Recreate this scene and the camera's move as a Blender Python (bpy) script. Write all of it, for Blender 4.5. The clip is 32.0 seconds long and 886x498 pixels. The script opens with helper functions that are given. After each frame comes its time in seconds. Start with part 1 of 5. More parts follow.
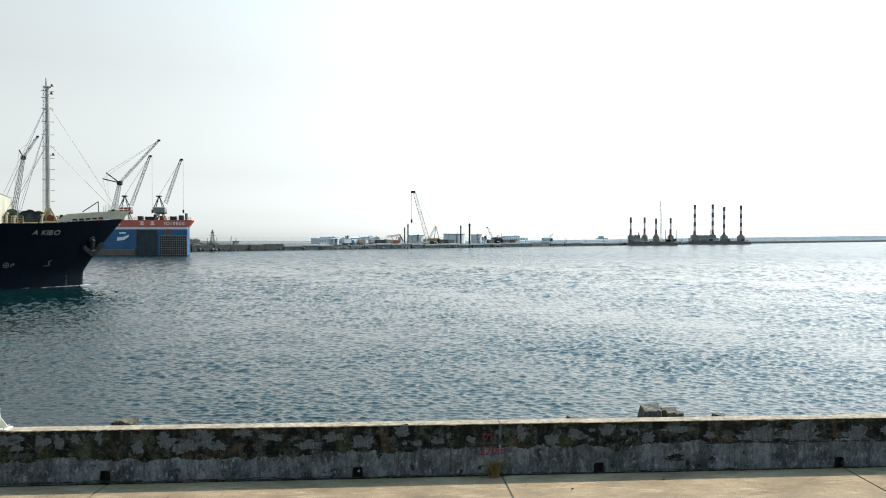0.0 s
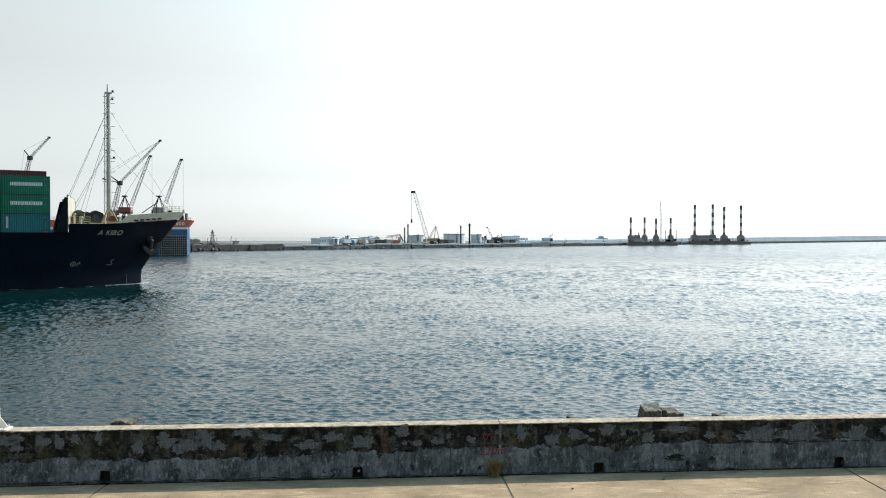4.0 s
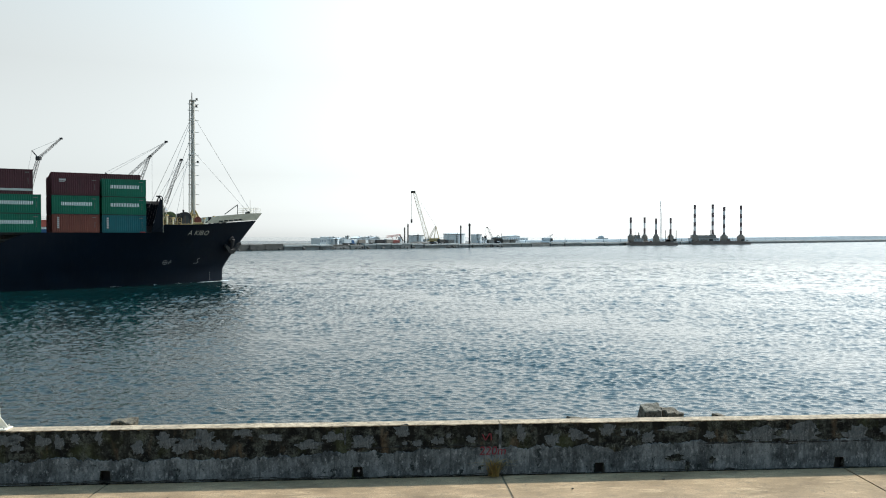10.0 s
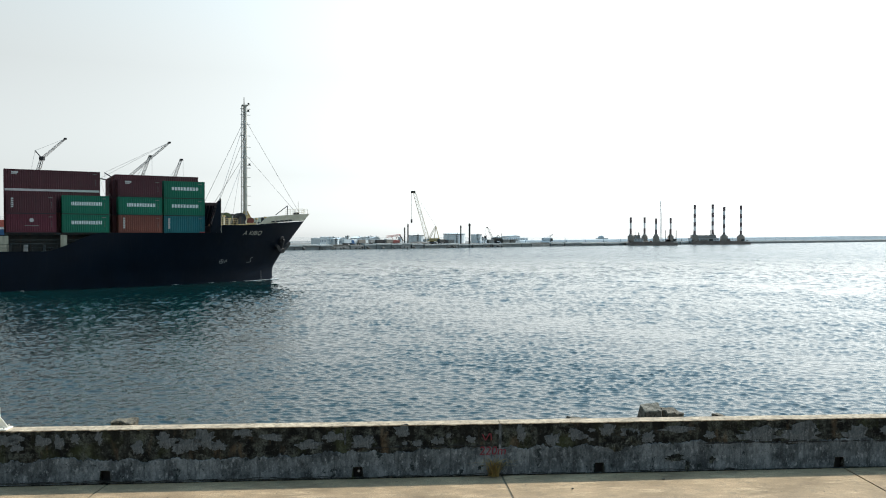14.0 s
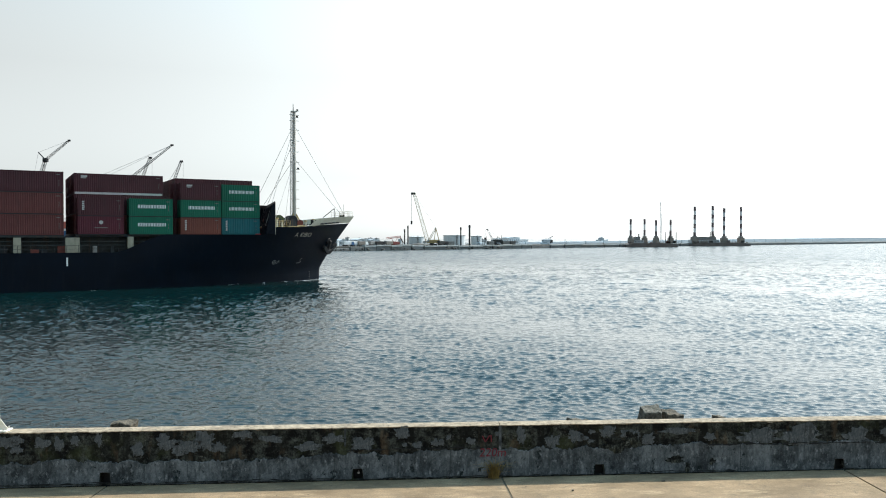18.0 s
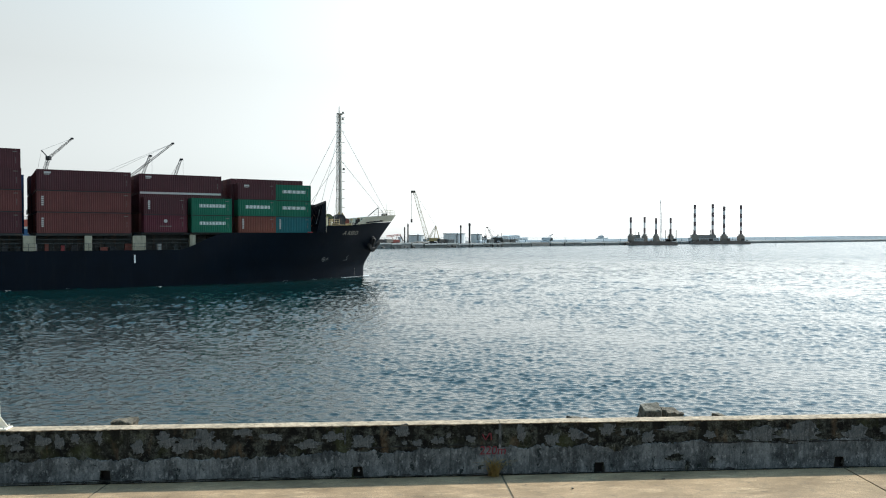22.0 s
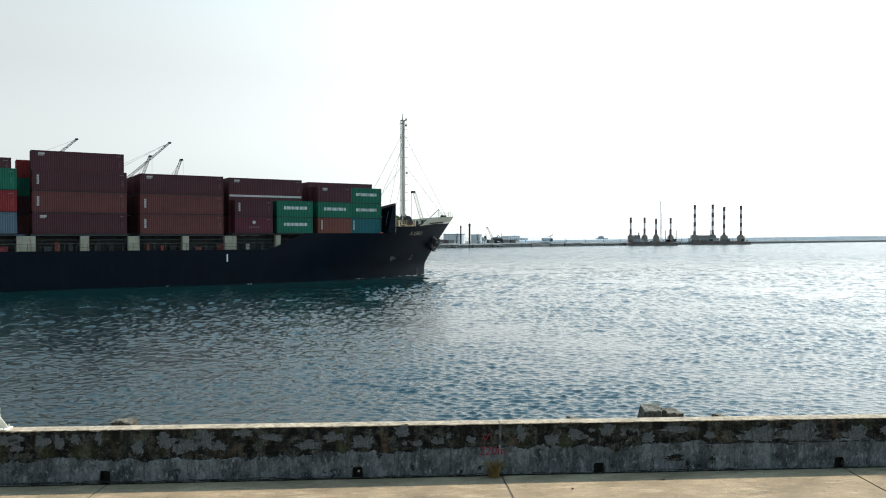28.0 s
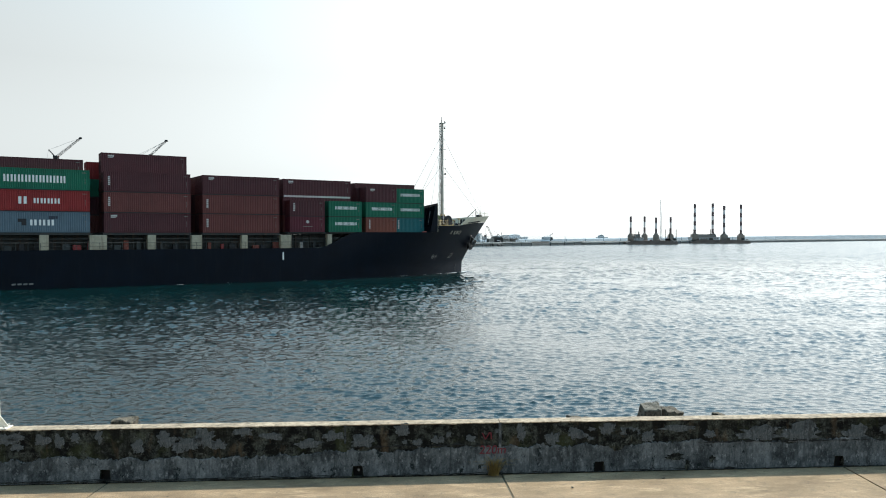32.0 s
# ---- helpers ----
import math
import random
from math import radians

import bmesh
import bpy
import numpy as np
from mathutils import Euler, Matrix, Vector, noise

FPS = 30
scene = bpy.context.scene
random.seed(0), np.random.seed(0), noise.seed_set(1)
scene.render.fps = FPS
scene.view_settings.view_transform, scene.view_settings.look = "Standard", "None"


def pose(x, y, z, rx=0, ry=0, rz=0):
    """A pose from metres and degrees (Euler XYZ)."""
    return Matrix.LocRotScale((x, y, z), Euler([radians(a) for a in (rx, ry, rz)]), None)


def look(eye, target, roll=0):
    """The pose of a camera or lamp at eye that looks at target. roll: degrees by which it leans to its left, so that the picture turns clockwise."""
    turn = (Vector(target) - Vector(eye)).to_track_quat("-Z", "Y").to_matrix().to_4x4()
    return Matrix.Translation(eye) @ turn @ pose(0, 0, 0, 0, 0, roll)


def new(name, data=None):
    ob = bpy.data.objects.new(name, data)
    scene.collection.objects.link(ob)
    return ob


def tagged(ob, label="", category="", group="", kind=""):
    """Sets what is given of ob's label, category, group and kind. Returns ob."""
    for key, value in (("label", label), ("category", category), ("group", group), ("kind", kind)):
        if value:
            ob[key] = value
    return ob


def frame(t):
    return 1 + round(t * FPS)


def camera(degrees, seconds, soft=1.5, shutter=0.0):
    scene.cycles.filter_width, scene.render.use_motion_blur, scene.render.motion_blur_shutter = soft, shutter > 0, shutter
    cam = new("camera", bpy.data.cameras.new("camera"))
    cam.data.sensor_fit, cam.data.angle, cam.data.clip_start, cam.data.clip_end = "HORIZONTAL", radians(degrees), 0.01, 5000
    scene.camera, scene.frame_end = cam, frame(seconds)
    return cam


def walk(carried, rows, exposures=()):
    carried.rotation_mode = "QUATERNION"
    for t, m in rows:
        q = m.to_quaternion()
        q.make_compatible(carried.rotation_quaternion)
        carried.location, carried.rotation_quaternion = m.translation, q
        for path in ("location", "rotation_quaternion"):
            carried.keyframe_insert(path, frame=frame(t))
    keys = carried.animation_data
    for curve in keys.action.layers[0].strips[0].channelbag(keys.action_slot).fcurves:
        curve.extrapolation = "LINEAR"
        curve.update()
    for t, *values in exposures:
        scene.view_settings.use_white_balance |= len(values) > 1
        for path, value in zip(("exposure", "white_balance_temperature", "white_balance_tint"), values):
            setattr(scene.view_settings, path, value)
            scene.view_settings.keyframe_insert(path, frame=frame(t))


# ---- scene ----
# ---- the camera: it stands on a raised floor behind the quay and trembles a little ----
cam = camera(59.52, 32.0, soft=1.05)
EYE = (0.0, 0.0, 7.5)
TREMBLE = [(0.0, 0.0), (14.5, 0.0), (16.4, 0.4), (17.0, 1.3), (17.5, 2.9), (18.0, 2.9), (18.5, 2.0), (19.0, 1.4),
           (20.0, 0.9), (20.5, 0.0), (22.0, -0.5), (24.5, -0.4), (25.0, 0.0), (28.0, 0.2), (29.0, 1.0), (29.6, 0.0),
           (30.8, -0.2), (31.4, -1.5), (32.0, -1.7)]
walk(cam, [(t, pose(*EYE, 89.022 + 0.0418 * s)) for t, s in TREMBLE], [(0.0, 0.45), (32.0, 0.45)])

# ---- world, sun ----
SUN_AZ, SUN_EL = 56.0, 46.5          # degrees to the right of straight ahead, and above the horizon
world = bpy.data.worlds.new("hazy_sky")
scene.world = world
world.use_nodes = True
wn, wl = world.node_tree.nodes, world.node_tree.links
sky = wn.new("ShaderNodeTexSky")
sky.sky_type, sky.sun_disc = "NISHITA", False
sky.sun_elevation, sky.sun_rotation = radians(SUN_EL), radians(SUN_AZ)
sky.air_density, sky.dust_density, sky.ozone_density, sky.altitude = 1.0, 0.5, 1.0, 0.0
hsv = wn.new("ShaderNodeHueSaturation")
hsv.inputs["Hue"].default_value = 0.465
wl.new(sky.outputs["Color"], hsv.inputs["Color"])
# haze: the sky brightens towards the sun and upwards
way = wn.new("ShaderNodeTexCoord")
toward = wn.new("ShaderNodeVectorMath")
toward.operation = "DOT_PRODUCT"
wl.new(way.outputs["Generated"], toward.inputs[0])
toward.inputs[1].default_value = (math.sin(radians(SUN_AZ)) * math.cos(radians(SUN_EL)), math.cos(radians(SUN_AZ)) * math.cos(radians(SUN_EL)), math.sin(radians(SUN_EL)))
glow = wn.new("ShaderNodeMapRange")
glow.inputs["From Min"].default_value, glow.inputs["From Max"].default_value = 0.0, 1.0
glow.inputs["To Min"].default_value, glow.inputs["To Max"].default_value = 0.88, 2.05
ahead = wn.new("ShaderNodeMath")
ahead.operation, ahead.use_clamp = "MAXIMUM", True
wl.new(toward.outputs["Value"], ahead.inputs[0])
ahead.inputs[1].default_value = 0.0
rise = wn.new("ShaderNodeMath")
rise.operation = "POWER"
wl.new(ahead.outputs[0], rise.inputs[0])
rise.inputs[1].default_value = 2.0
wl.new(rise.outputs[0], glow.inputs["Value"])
haze = wn.new("ShaderNodeVectorMath")
haze.operation = "SCALE"
wl.new(hsv.outputs["Color"], haze.inputs[0])
height = wn.new("ShaderNodeSeparateXYZ")
wl.new(way.outputs["Generated"], height.inputs[0])
veil = wn.new("ShaderNodeMapRange")
veil.inputs["From Min"].default_value, veil.inputs["From Max"].default_value = 0.2, 1.0
veil.inputs["To Min"].default_value, veil.inputs["To Max"].default_value = 0.86, 2.1
wl.new(height.outputs["Z"], veil.inputs["Value"])
blue = wn.new("ShaderNodeMapRange")
blue.interpolation_type = "SMOOTHSTEP"
blue.inputs["From Min"].default_value, blue.inputs["From Max"].default_value = 0.18, 0.62
blue.inputs["To Min"].default_value, blue.inputs["To Max"].default_value = 0.05, 1.0
wl.new(height.outputs["Z"], blue.inputs["Value"])
wl.new(blue.outputs["Result"], hsv.inputs["Saturation"])
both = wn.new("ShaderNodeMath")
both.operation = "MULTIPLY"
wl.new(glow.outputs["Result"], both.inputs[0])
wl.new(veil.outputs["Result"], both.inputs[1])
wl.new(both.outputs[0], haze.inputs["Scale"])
tint = wn.new("ShaderNodeVectorMath")
tint.operation = "MULTIPLY"
wl.new(haze.outputs[0], tint.inputs[0])
tint.inputs[1].default_value = (0.946, 1.0, 0.998)
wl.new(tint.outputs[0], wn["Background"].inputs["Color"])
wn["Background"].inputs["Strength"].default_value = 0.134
sun = new("sun", bpy.data.lights.new("sun", "SUN"))
sun.data.energy, sun.data.angle, sun.data.color = 5.0, radians(1.5), (1.0, 0.95, 0.86)
sa, se = radians(SUN_AZ), radians(SUN_EL)
sun_way = Vector((math.sin(sa) * math.cos(se), math.cos(sa) * math.cos(se), math.sin(se)))
sun.matrix_world = look(sun_way * 300, (0, 0, 0))

# ---- materials ----
def node(nt, kind, **values):
    n = nt.nodes.new("ShaderNode" + kind)
    for k, v in values.items():
        n.inputs[k.replace("_", " ")].default_value = v
    return n


def ramp(nt, source, stops):
    r = nt.nodes.new("ShaderNodeValToRGB")
    while len(r.color_ramp.elements) < len(stops):
        r.color_ramp.elements.new(0.5)
    for e, (p, c) in zip(r.color_ramp.elements, stops):
        e.position, e.color = p, (*c, 1) if isinstance(c, tuple) else (c, c, c, 1)
    nt.links.new(source, r.inputs[0])
    return r.outputs[0]


def mixed(nt, fac, a, b):
    m = nt.nodes.new("ShaderNodeMix")
    m.data_type = "RGBA"
    for socket, v in ((0, fac), (6, a), (7, b)):
        if isinstance(v, bpy.types.NodeSocket):
            nt.links.new(v, m.inputs[socket])
        else:
            m.inputs[socket].default_value = (*v, 1) if isinstance(v, tuple) else v
    return m.outputs[2]


def noise_of(nt, coords, scale, detail=4.0, stretch=(1, 1, 1), rough=0.6):
    mp = nt.nodes.new("ShaderNodeMapping")
    mp.inputs["Scale"].default_value = stretch
    nt.links.new(coords, mp.inputs["Vector"])
    n = node(nt, "TexNoise", Scale=scale, Detail=detail, Roughness=rough)
    nt.links.new(mp.outputs[0], n.inputs["Vector"])
    return n.outputs["Fac"]


def material(name):
    m = bpy.data.materials.new(name)
    m.use_nodes = True
    return m, m.node_tree, m.node_tree.nodes["Principled BSDF"]


def surface(name, colour, dark=0.6, scale=1.5, rough=0.6, metal=0.0, bump=0.15, streak=0.0, stain=None, amount=0.5, fine=14.0, spec=0.3):
    """A painted, cast or worn surface: two scales of tone, streaks that run down, stains, fine relief."""
    m, nt, b = material(name)
    co = nt.nodes.new("ShaderNodeTexCoord").outputs["Object"]
    broad, grain = noise_of(nt, co, scale), noise_of(nt, co, scale * fine, 3)
    low = tuple(c * dark for c in colour)
    col = mixed(nt, ramp(nt, broad, [(0.32, 0.0), (0.68, 1.0)]), low, colour)
    col = mixed(nt, ramp(nt, grain, [(0.35, 0.35), (0.65, 0.0)]), col, tuple(c * dark * 0.8 for c in colour))
    if streak:
        runs = noise_of(nt, co, 2.2, 5, (1.0, 1.0, 0.09))
        col = mixed(nt, ramp(nt, runs, [(0.52, 0.0), (0.74, streak)]), col, stain or low)
    elif stain:
        spots = noise_of(nt, co, scale * 2.3, 6, (1, 1, 0.6), 0.7)
        col = mixed(nt, ramp(nt, spots, [(0.5, 0.0), (0.66, amount)]), col, stain)
    nt.links.new(col, b.inputs["Base Color"])
    b.inputs["Metallic"].default_value = metal
    b.inputs["Specular IOR Level"].default_value = spec
    nt.links.new(ramp(nt, grain, [(0.2, max(0.0, rough - 0.12)), (0.8, min(1.0, rough + 0.12))]), b.inputs["Roughness"])
    bp = node(nt, "Bump", Strength=bump, Distance=0.02)
    nt.links.new(grain, bp.inputs["Height"])
    nt.links.new(bp.outputs[0], b.inputs["Normal"])
    return m


def water_material():
    """Calm water under the quay, more wind-roughened offshore."""
    m, nt, b = material("harbour_water")
    co = nt.nodes.new("ShaderNodeTexCoord").outputs["Object"]
    apart = nt.nodes.new("ShaderNodeSeparateXYZ")
    nt.links.new(co, apart.inputs[0])

    def offshore(near, far, y0, y1):
        r = nt.nodes.new("ShaderNodeMapRange")
        r.interpolation_type = "SMOOTHSTEP"
        nt.links.new(apart.outputs["Y"], r.inputs["Value"])
        r.inputs["From Min"].default_value, r.inputs["From Max"].default_value = y0, y1
        r.inputs["To Min"].default_value, r.inputs["To Max"].default_value = near, far
        return r.outputs["Result"]
    tone = noise_of(nt, co, 0.05, 3)
    nt.links.new(mixed(nt, tone, (0.0007, 0.0082, 0.0090), (0.0013, 0.0118, 0.0126)), b.inputs["Base Color"])
    nt.links.new(offshore(0.02, 0.22, 85.0, 290.0), b.inputs["Roughness"])
    b.inputs["IOR"].default_value = 1.333

    def ridge(scale, stretch, detail):
        """Noise folded to sharp crests."""
        n = noise_of(nt, co, scale, detail, stretch, 0.55)
        a = node(nt, "Math")
        a.operation = "SUBTRACT"
        nt.links.new(n, a.inputs[0])
        a.inputs[1].default_value = 0.5
        f = node(nt, "Math")
        f.operation = "ABSOLUTE"
        nt.links.new(a.outputs[0], f.inputs[0])
        g = node(nt, "Math")
        g.operation = "MULTIPLY"
        nt.links.new(f.outputs[0], g.inputs[0])
        g.inputs[1].default_value = -1.0
        return g.outputs[0]
    h1, h2 = ridge(2.3, (0.6, 1.2, 1.0), 3.0), noise_of(nt, co, 7.0, 4, (0.7, 1.2, 1.0))
    add = nt.nodes.new("ShaderNodeMath")
    add.operation = "MULTIPLY_ADD"
    nt.links.new(h1, add.inputs[0])
    add.inputs[1].default_value = 2.2
    nt.links.new(h2, add.inputs[2])
    bp = node(nt, "Bump", Strength=1.0, Distance=0.012)
    nt.links.new(add.outputs[0], bp.inputs["Height"])
    # short chop: the surface leans by a small random amount
    lean = bp.outputs[0]
    for scale, most in ((6.0, offshore(0.0, 0.9, 130.0, 320.0)), (2.0, offshore(0.0, 1.0, 130.0, 320.0)), (0.6, offshore(0.0, 1.5, 130.0, 330.0))):
        mp = nt.nodes.new("ShaderNodeMapping")
        mp.inputs["Scale"].default_value = (0.75, 1.2, 1.0)
        nt.links.new(co, mp.inputs["Vector"])
        n = node(nt, "TexNoise", Scale=scale, Detail=3.0, Roughness=0.62)
        nt.links.new(mp.outputs[0], n.inputs["Vector"])
        c = nt.nodes.new("ShaderNodeVectorMath")
        c.operation = "SUBTRACT"
        nt.links.new(n.outputs["Color"], c.inputs[0])
        c.inputs[1].default_value = (0.5, 0.5, 0.5)
        flat = nt.nodes.new("ShaderNodeVectorMath")
        flat.operation = "MULTIPLY"
        nt.links.new(c.outputs[0], flat.inputs[0])
        flat.inputs[1].default_value = (1.0, 1.0, 0.0)
        sized = nt.nodes.new("ShaderNodeVectorMath")
        sized.operation = "SCALE"
        nt.links.new(flat.outputs[0], sized.inputs[0])
        nt.links.new(most, sized.inputs["Scale"])
        a = nt.nodes.new("ShaderNodeVectorMath")
        nt.links.new(sized.outputs[0], a.inputs[0])
        nt.links.new(lean, a.inputs[1])
        lean = a.outputs[0]
    unit = nt.nodes.new("ShaderNodeVectorMath")
    unit.operation = "NORMALIZE"
    nt.links.new(lean, unit.inputs[0])
    nt.links.new(unit.outputs[0], b.inputs["Normal"])
    return m


def parapet_material():
    """Old concrete, black and brown with mould."""
    m, nt, b = material("mouldy_parapet_render")
    co = nt.nodes.new("ShaderNodeTexCoord").outputs["Object"]
    mould = mixed(nt, ramp(nt, noise_of(nt, co, 4.2, 10, (1, 1, 1.2), 0.78), [(0.46, 0.0), (0.58, 1.0)]), (0.0025, 0.0026, 0.0024), (0.056, 0.060, 0.051))
    brown = noise_of(nt, co, 0.7, 3)
    mould = mixed(nt, ramp(nt, brown, [(0.52, 0.0), (0.68, 0.30)]), mould, (0.036, 0.034, 0.022))
    drip = noise_of(nt, co, 3.2, 6, (1.6, 1, 0.18))
    mould = mixed(nt, ramp(nt, drip, [(0.50, 0.0), (0.60, 0.85)]), mould, (0.006, 0.006, 0.005))
    crust = noise_of(nt, co, 8.0, 10, (1, 1, 1.0), 0.8)
    mould = mixed(nt, ramp(nt, crust, [(0.56, 0.0), (0.63, 0.8)]), mould, (0.13, 0.13, 0.113))
    pits = noise_of(nt, co, 34.0, 5, (1, 1, 0.8), 0.7)
    mould = mixed(nt, ramp(nt, pits, [(0.38, 0.85), (0.50, 0.0)]), mould, (0.002, 0.002, 0.002))
    moss = noise_of(nt, co, 1.6, 6, (1, 1, 0.7), 0.7)
    mould = mixed(nt, ramp(nt, moss, [(0.54, 0.0), (0.66, 0.5)]), mould, (0.040, 0.046, 0.018))
    rust = noise_of(nt, co, 2.3, 7, (1.2, 1, 0.5), 0.7)
    mould = mixed(nt, ramp(nt, rust, [(0.57, 0.0), (0.66, 0.55)]), mould, (0.085, 0.058, 0.034))
    nt.links.new(mould, b.inputs["Base Color"])
    b.inputs["Roughness"].default_value = 0.95
    b.inputs["Specular IOR Level"].default_value = 0.15
    bp = node(nt, "Bump", Strength=0.8, Distance=0.02)
    nt.links.new(noise_of(nt, co, 12.0, 6), bp.inputs["Height"])
    nt.links.new(bp.outputs[0], b.inputs["Normal"])
    return m


def render_material(name="grey_cement_render", tone=0.82, age=0.0):
    """Grey cement render: broad tone, runs, black spots where it has flaked."""
    m, nt, b = material(name)
    co = nt.nodes.new("ShaderNodeTexCoord").outputs["Object"]
    col = mixed(nt, ramp(nt, noise_of(nt, co, 2.0, 10, (1.2, 1, 0.8), 0.78), [(0.40, 0.0), (0.60, 1.0)]), (0.028 * tone, 0.033 * tone, 0.036 * tone), (0.165 * tone, 0.178 * tone, 0.185 * tone))
    runs = noise_of(nt, co, 5.0, 9, (1.5, 1, 0.45), 0.72)
    col = mixed(nt, ramp(nt, runs, [(0.50, 0.0), (0.62, 0.75)]), col, (0.034, 0.038, 0.040))
    pale = noise_of(nt, co, 9.0, 8, (1.4, 1, 0.8), 0.75)
    col = mixed(nt, ramp(nt, pale, [(0.55, 0.0), (0.63, 0.75)]), col, (0.21, 0.22, 0.225))
    if age:
        worn = noise_of(nt, co, 4.0, 6, (1, 1, 0.7), 0.75)
        col = mixed(nt, ramp(nt, worn, [(0.42, 0.0), (0.60, age)]), col, (0.030, 0.028, 0.024))
    drips = noise_of(nt, co, 7.0, 6, (1.8, 1, 0.10), 0.65)
    col = mixed(nt, ramp(nt, drips, [(0.54, 0.0), (0.66, 0.65)]), col, (0.022, 0.025, 0.026))
    sand = noise_of(nt, co, 42.0, 4, (1, 1, 1), 0.7)
    col = mixed(nt, ramp(nt, sand, [(0.34, 0.5), (0.46, 0.0)]), col, (0.02, 0.022, 0.022))
    col = mixed(nt, ramp(nt, sand, [(0.58, 0.0), (0.70, 0.22)]), col, (0.24, 0.245, 0.24))
    spots = noise_of(nt, co, 5.2, 6, (1, 1, 0.8), 0.75)
    col = mixed(nt, ramp(nt, spots, [(0.60, 0.0), (0.625, 0.95)]), col, (0.008, 0.012, 0.012))
    nt.links.new(col, b.inputs["Base Color"])
    b.inputs["Roughness"].default_value = 0.95
    b.inputs["Specular IOR Level"].default_value = 0.15
    bp = node(nt, "Bump", Strength=0.7, Distance=0.012)
    nt.links.new(noise_of(nt, co, 20.0, 6), bp.inputs["Height"])
    nt.links.new(bp.outputs[0], b.inputs["Normal"])
    return m


def apron_material():
    """Old quay concrete: worn pale top, sandy drift, dark specks, tyre-scuffed streaks."""
    m, nt, b = material("sunlit_quay_concrete")
    co = nt.nodes.new("ShaderNodeTexCoord").outputs["Object"]
    col = mixed(nt, ramp(nt, noise_of(nt, co, 0.9, 8, (0.7, 1.3, 1), 0.7), [(0.36, 0.0), (0.62, 1.0)]), (0.150, 0.105, 0.062), (0.305, 0.216, 0.130))
    drift = noise_of(nt, co, 2.6, 9, (0.45, 1.5, 1), 0.75)
    col = mixed(nt, ramp(nt, drift, [(0.52, 0.0), (0.66, 0.75)]), col, (0.43, 0.318, 0.195))
    wear = noise_of(nt, co, 5.5, 9, (0.8, 1.2, 1), 0.78)
    col = mixed(nt, ramp(nt, wear, [(0.55, 0.0), (0.66, 0.7)]), col, (0.085, 0.075, 0.058))
    grit = noise_of(nt, co, 46.0, 4, (1, 1, 1), 0.7)
    col = mixed(nt, ramp(nt, grit, [(0.40, 0.55), (0.52, 0.0)]), col, (0.10, 0.085, 0.062))
    specks = noise_of(nt, co, 15.0, 3, (1, 1, 1), 0.5)
    col = mixed(nt, ramp(nt, specks, [(0.70, 0.0), (0.72, 0.8)]), col, (0.03, 0.028, 0.024))
    nt.links.new(col, b.inputs["Base Color"])
    b.inputs["Roughness"].default_value = 0.93
    b.inputs["Specular IOR Level"].default_value = 0.2
    bp = node(nt, "Bump", Strength=0.7, Distance=0.012)
    nt.links.new(grit, bp.inputs["Height"])
    nt.links.new(bp.outputs[0], b.inputs["Normal"])
    return m


M_RENDER = render_material()
M_PATCH = render_material("old_render_patch", 0.95, 0.5)
M_WATER = water_material()
M_FARSEA = surface("distant_sea", (0.003, 0.014, 0.017), 0.7, 0.01, 0.13, bump=0.0, spec=0.5)
M_PARAPET = parapet_material()
M_COPING = surface("worn_coping_concrete", (0.42, 0.335, 0.235), 0.42, 6.5, 0.92, bump=0.6, stain=(0.085, 0.066, 0.042), amount=1.0, fine=5.0)
M_QUAY = apron_material()
M_SILT = surface("joint_silt", (0.15, 0.125, 0.085), 0.5, 6.0, 0.95, bump=0.6, stain=(0.03, 0.028, 0.022), amount=0.9)
M_STONE = surface("weathered_block", (0.21, 0.19, 0.15), 0.4, 9.0, 0.95, bump=1.0, stain=(0.014, 0.014, 0.012), amount=1.0, fine=5.0)
M_ROCK = surface("weathered_dark_rock", (0.15, 0.125, 0.088), 0.3, 9.0, 0.92, bump=1.0, stain=(0.010, 0.010, 0.008), amount=1.0, fine=5.0)
M_HOLE = surface("dark_drain", (0.012, 0.012, 0.012), 0.7, 5.0, 0.9)
M_POST = surface("cream_post_paint", (0.66, 0.62, 0.53), 0.88, 3.0, 0.45, bump=0.1)
M_BOLT = surface("galvanised_bolt", (0.55, 0.54, 0.52), 0.7, 9.0, 0.4, metal=0.8)
M_WEED = surface("dry_weed", (0.27, 0.19, 0.06), 0.5, 9.0, 0.9)
M_GRAFFITI = surface("faded_red_paint", (0.17, 0.022, 0.032), 0.6, 9.0, 0.9)
M_HULL = surface("navy_hull_paint", (0.0019, 0.0060, 0.0125), 0.6, 0.30, 0.42, bump=0.06, streak=0.45, stain=(0.008, 0.010, 0.012), fine=30, spec=0.09)
M_DECK = surface("green_deck_paint", (0.10, 0.12, 0.10), 0.6, 1.0, 0.8, stain=(0.12, 0.06, 0.03), amount=0.5)
M_COAM = surface("grey_hatch_steel", (0.046, 0.052, 0.051), 0.55, 0.8, 0.7, streak=0.7, stain=(0.10, 0.055, 0.035))
M_CREAM = surface("cream_ship_paint", (0.50, 0.48, 0.38), 0.75, 0.8, 0.55, streak=0.4, stain=(0.30, 0.20, 0.10))
M_ANCHOR = surface("dull_anchor_steel", (0.045, 0.043, 0.042), 0.5, 4.0, 0.7, stain=(0.03, 0.03, 0.03), amount=0.7)
M_GRID = surface("pale_lattice_steel", (0.36, 0.35, 0.33), 0.6, 0.8, 0.7, stain=(0.20, 0.13, 0.09), amount=0.6)
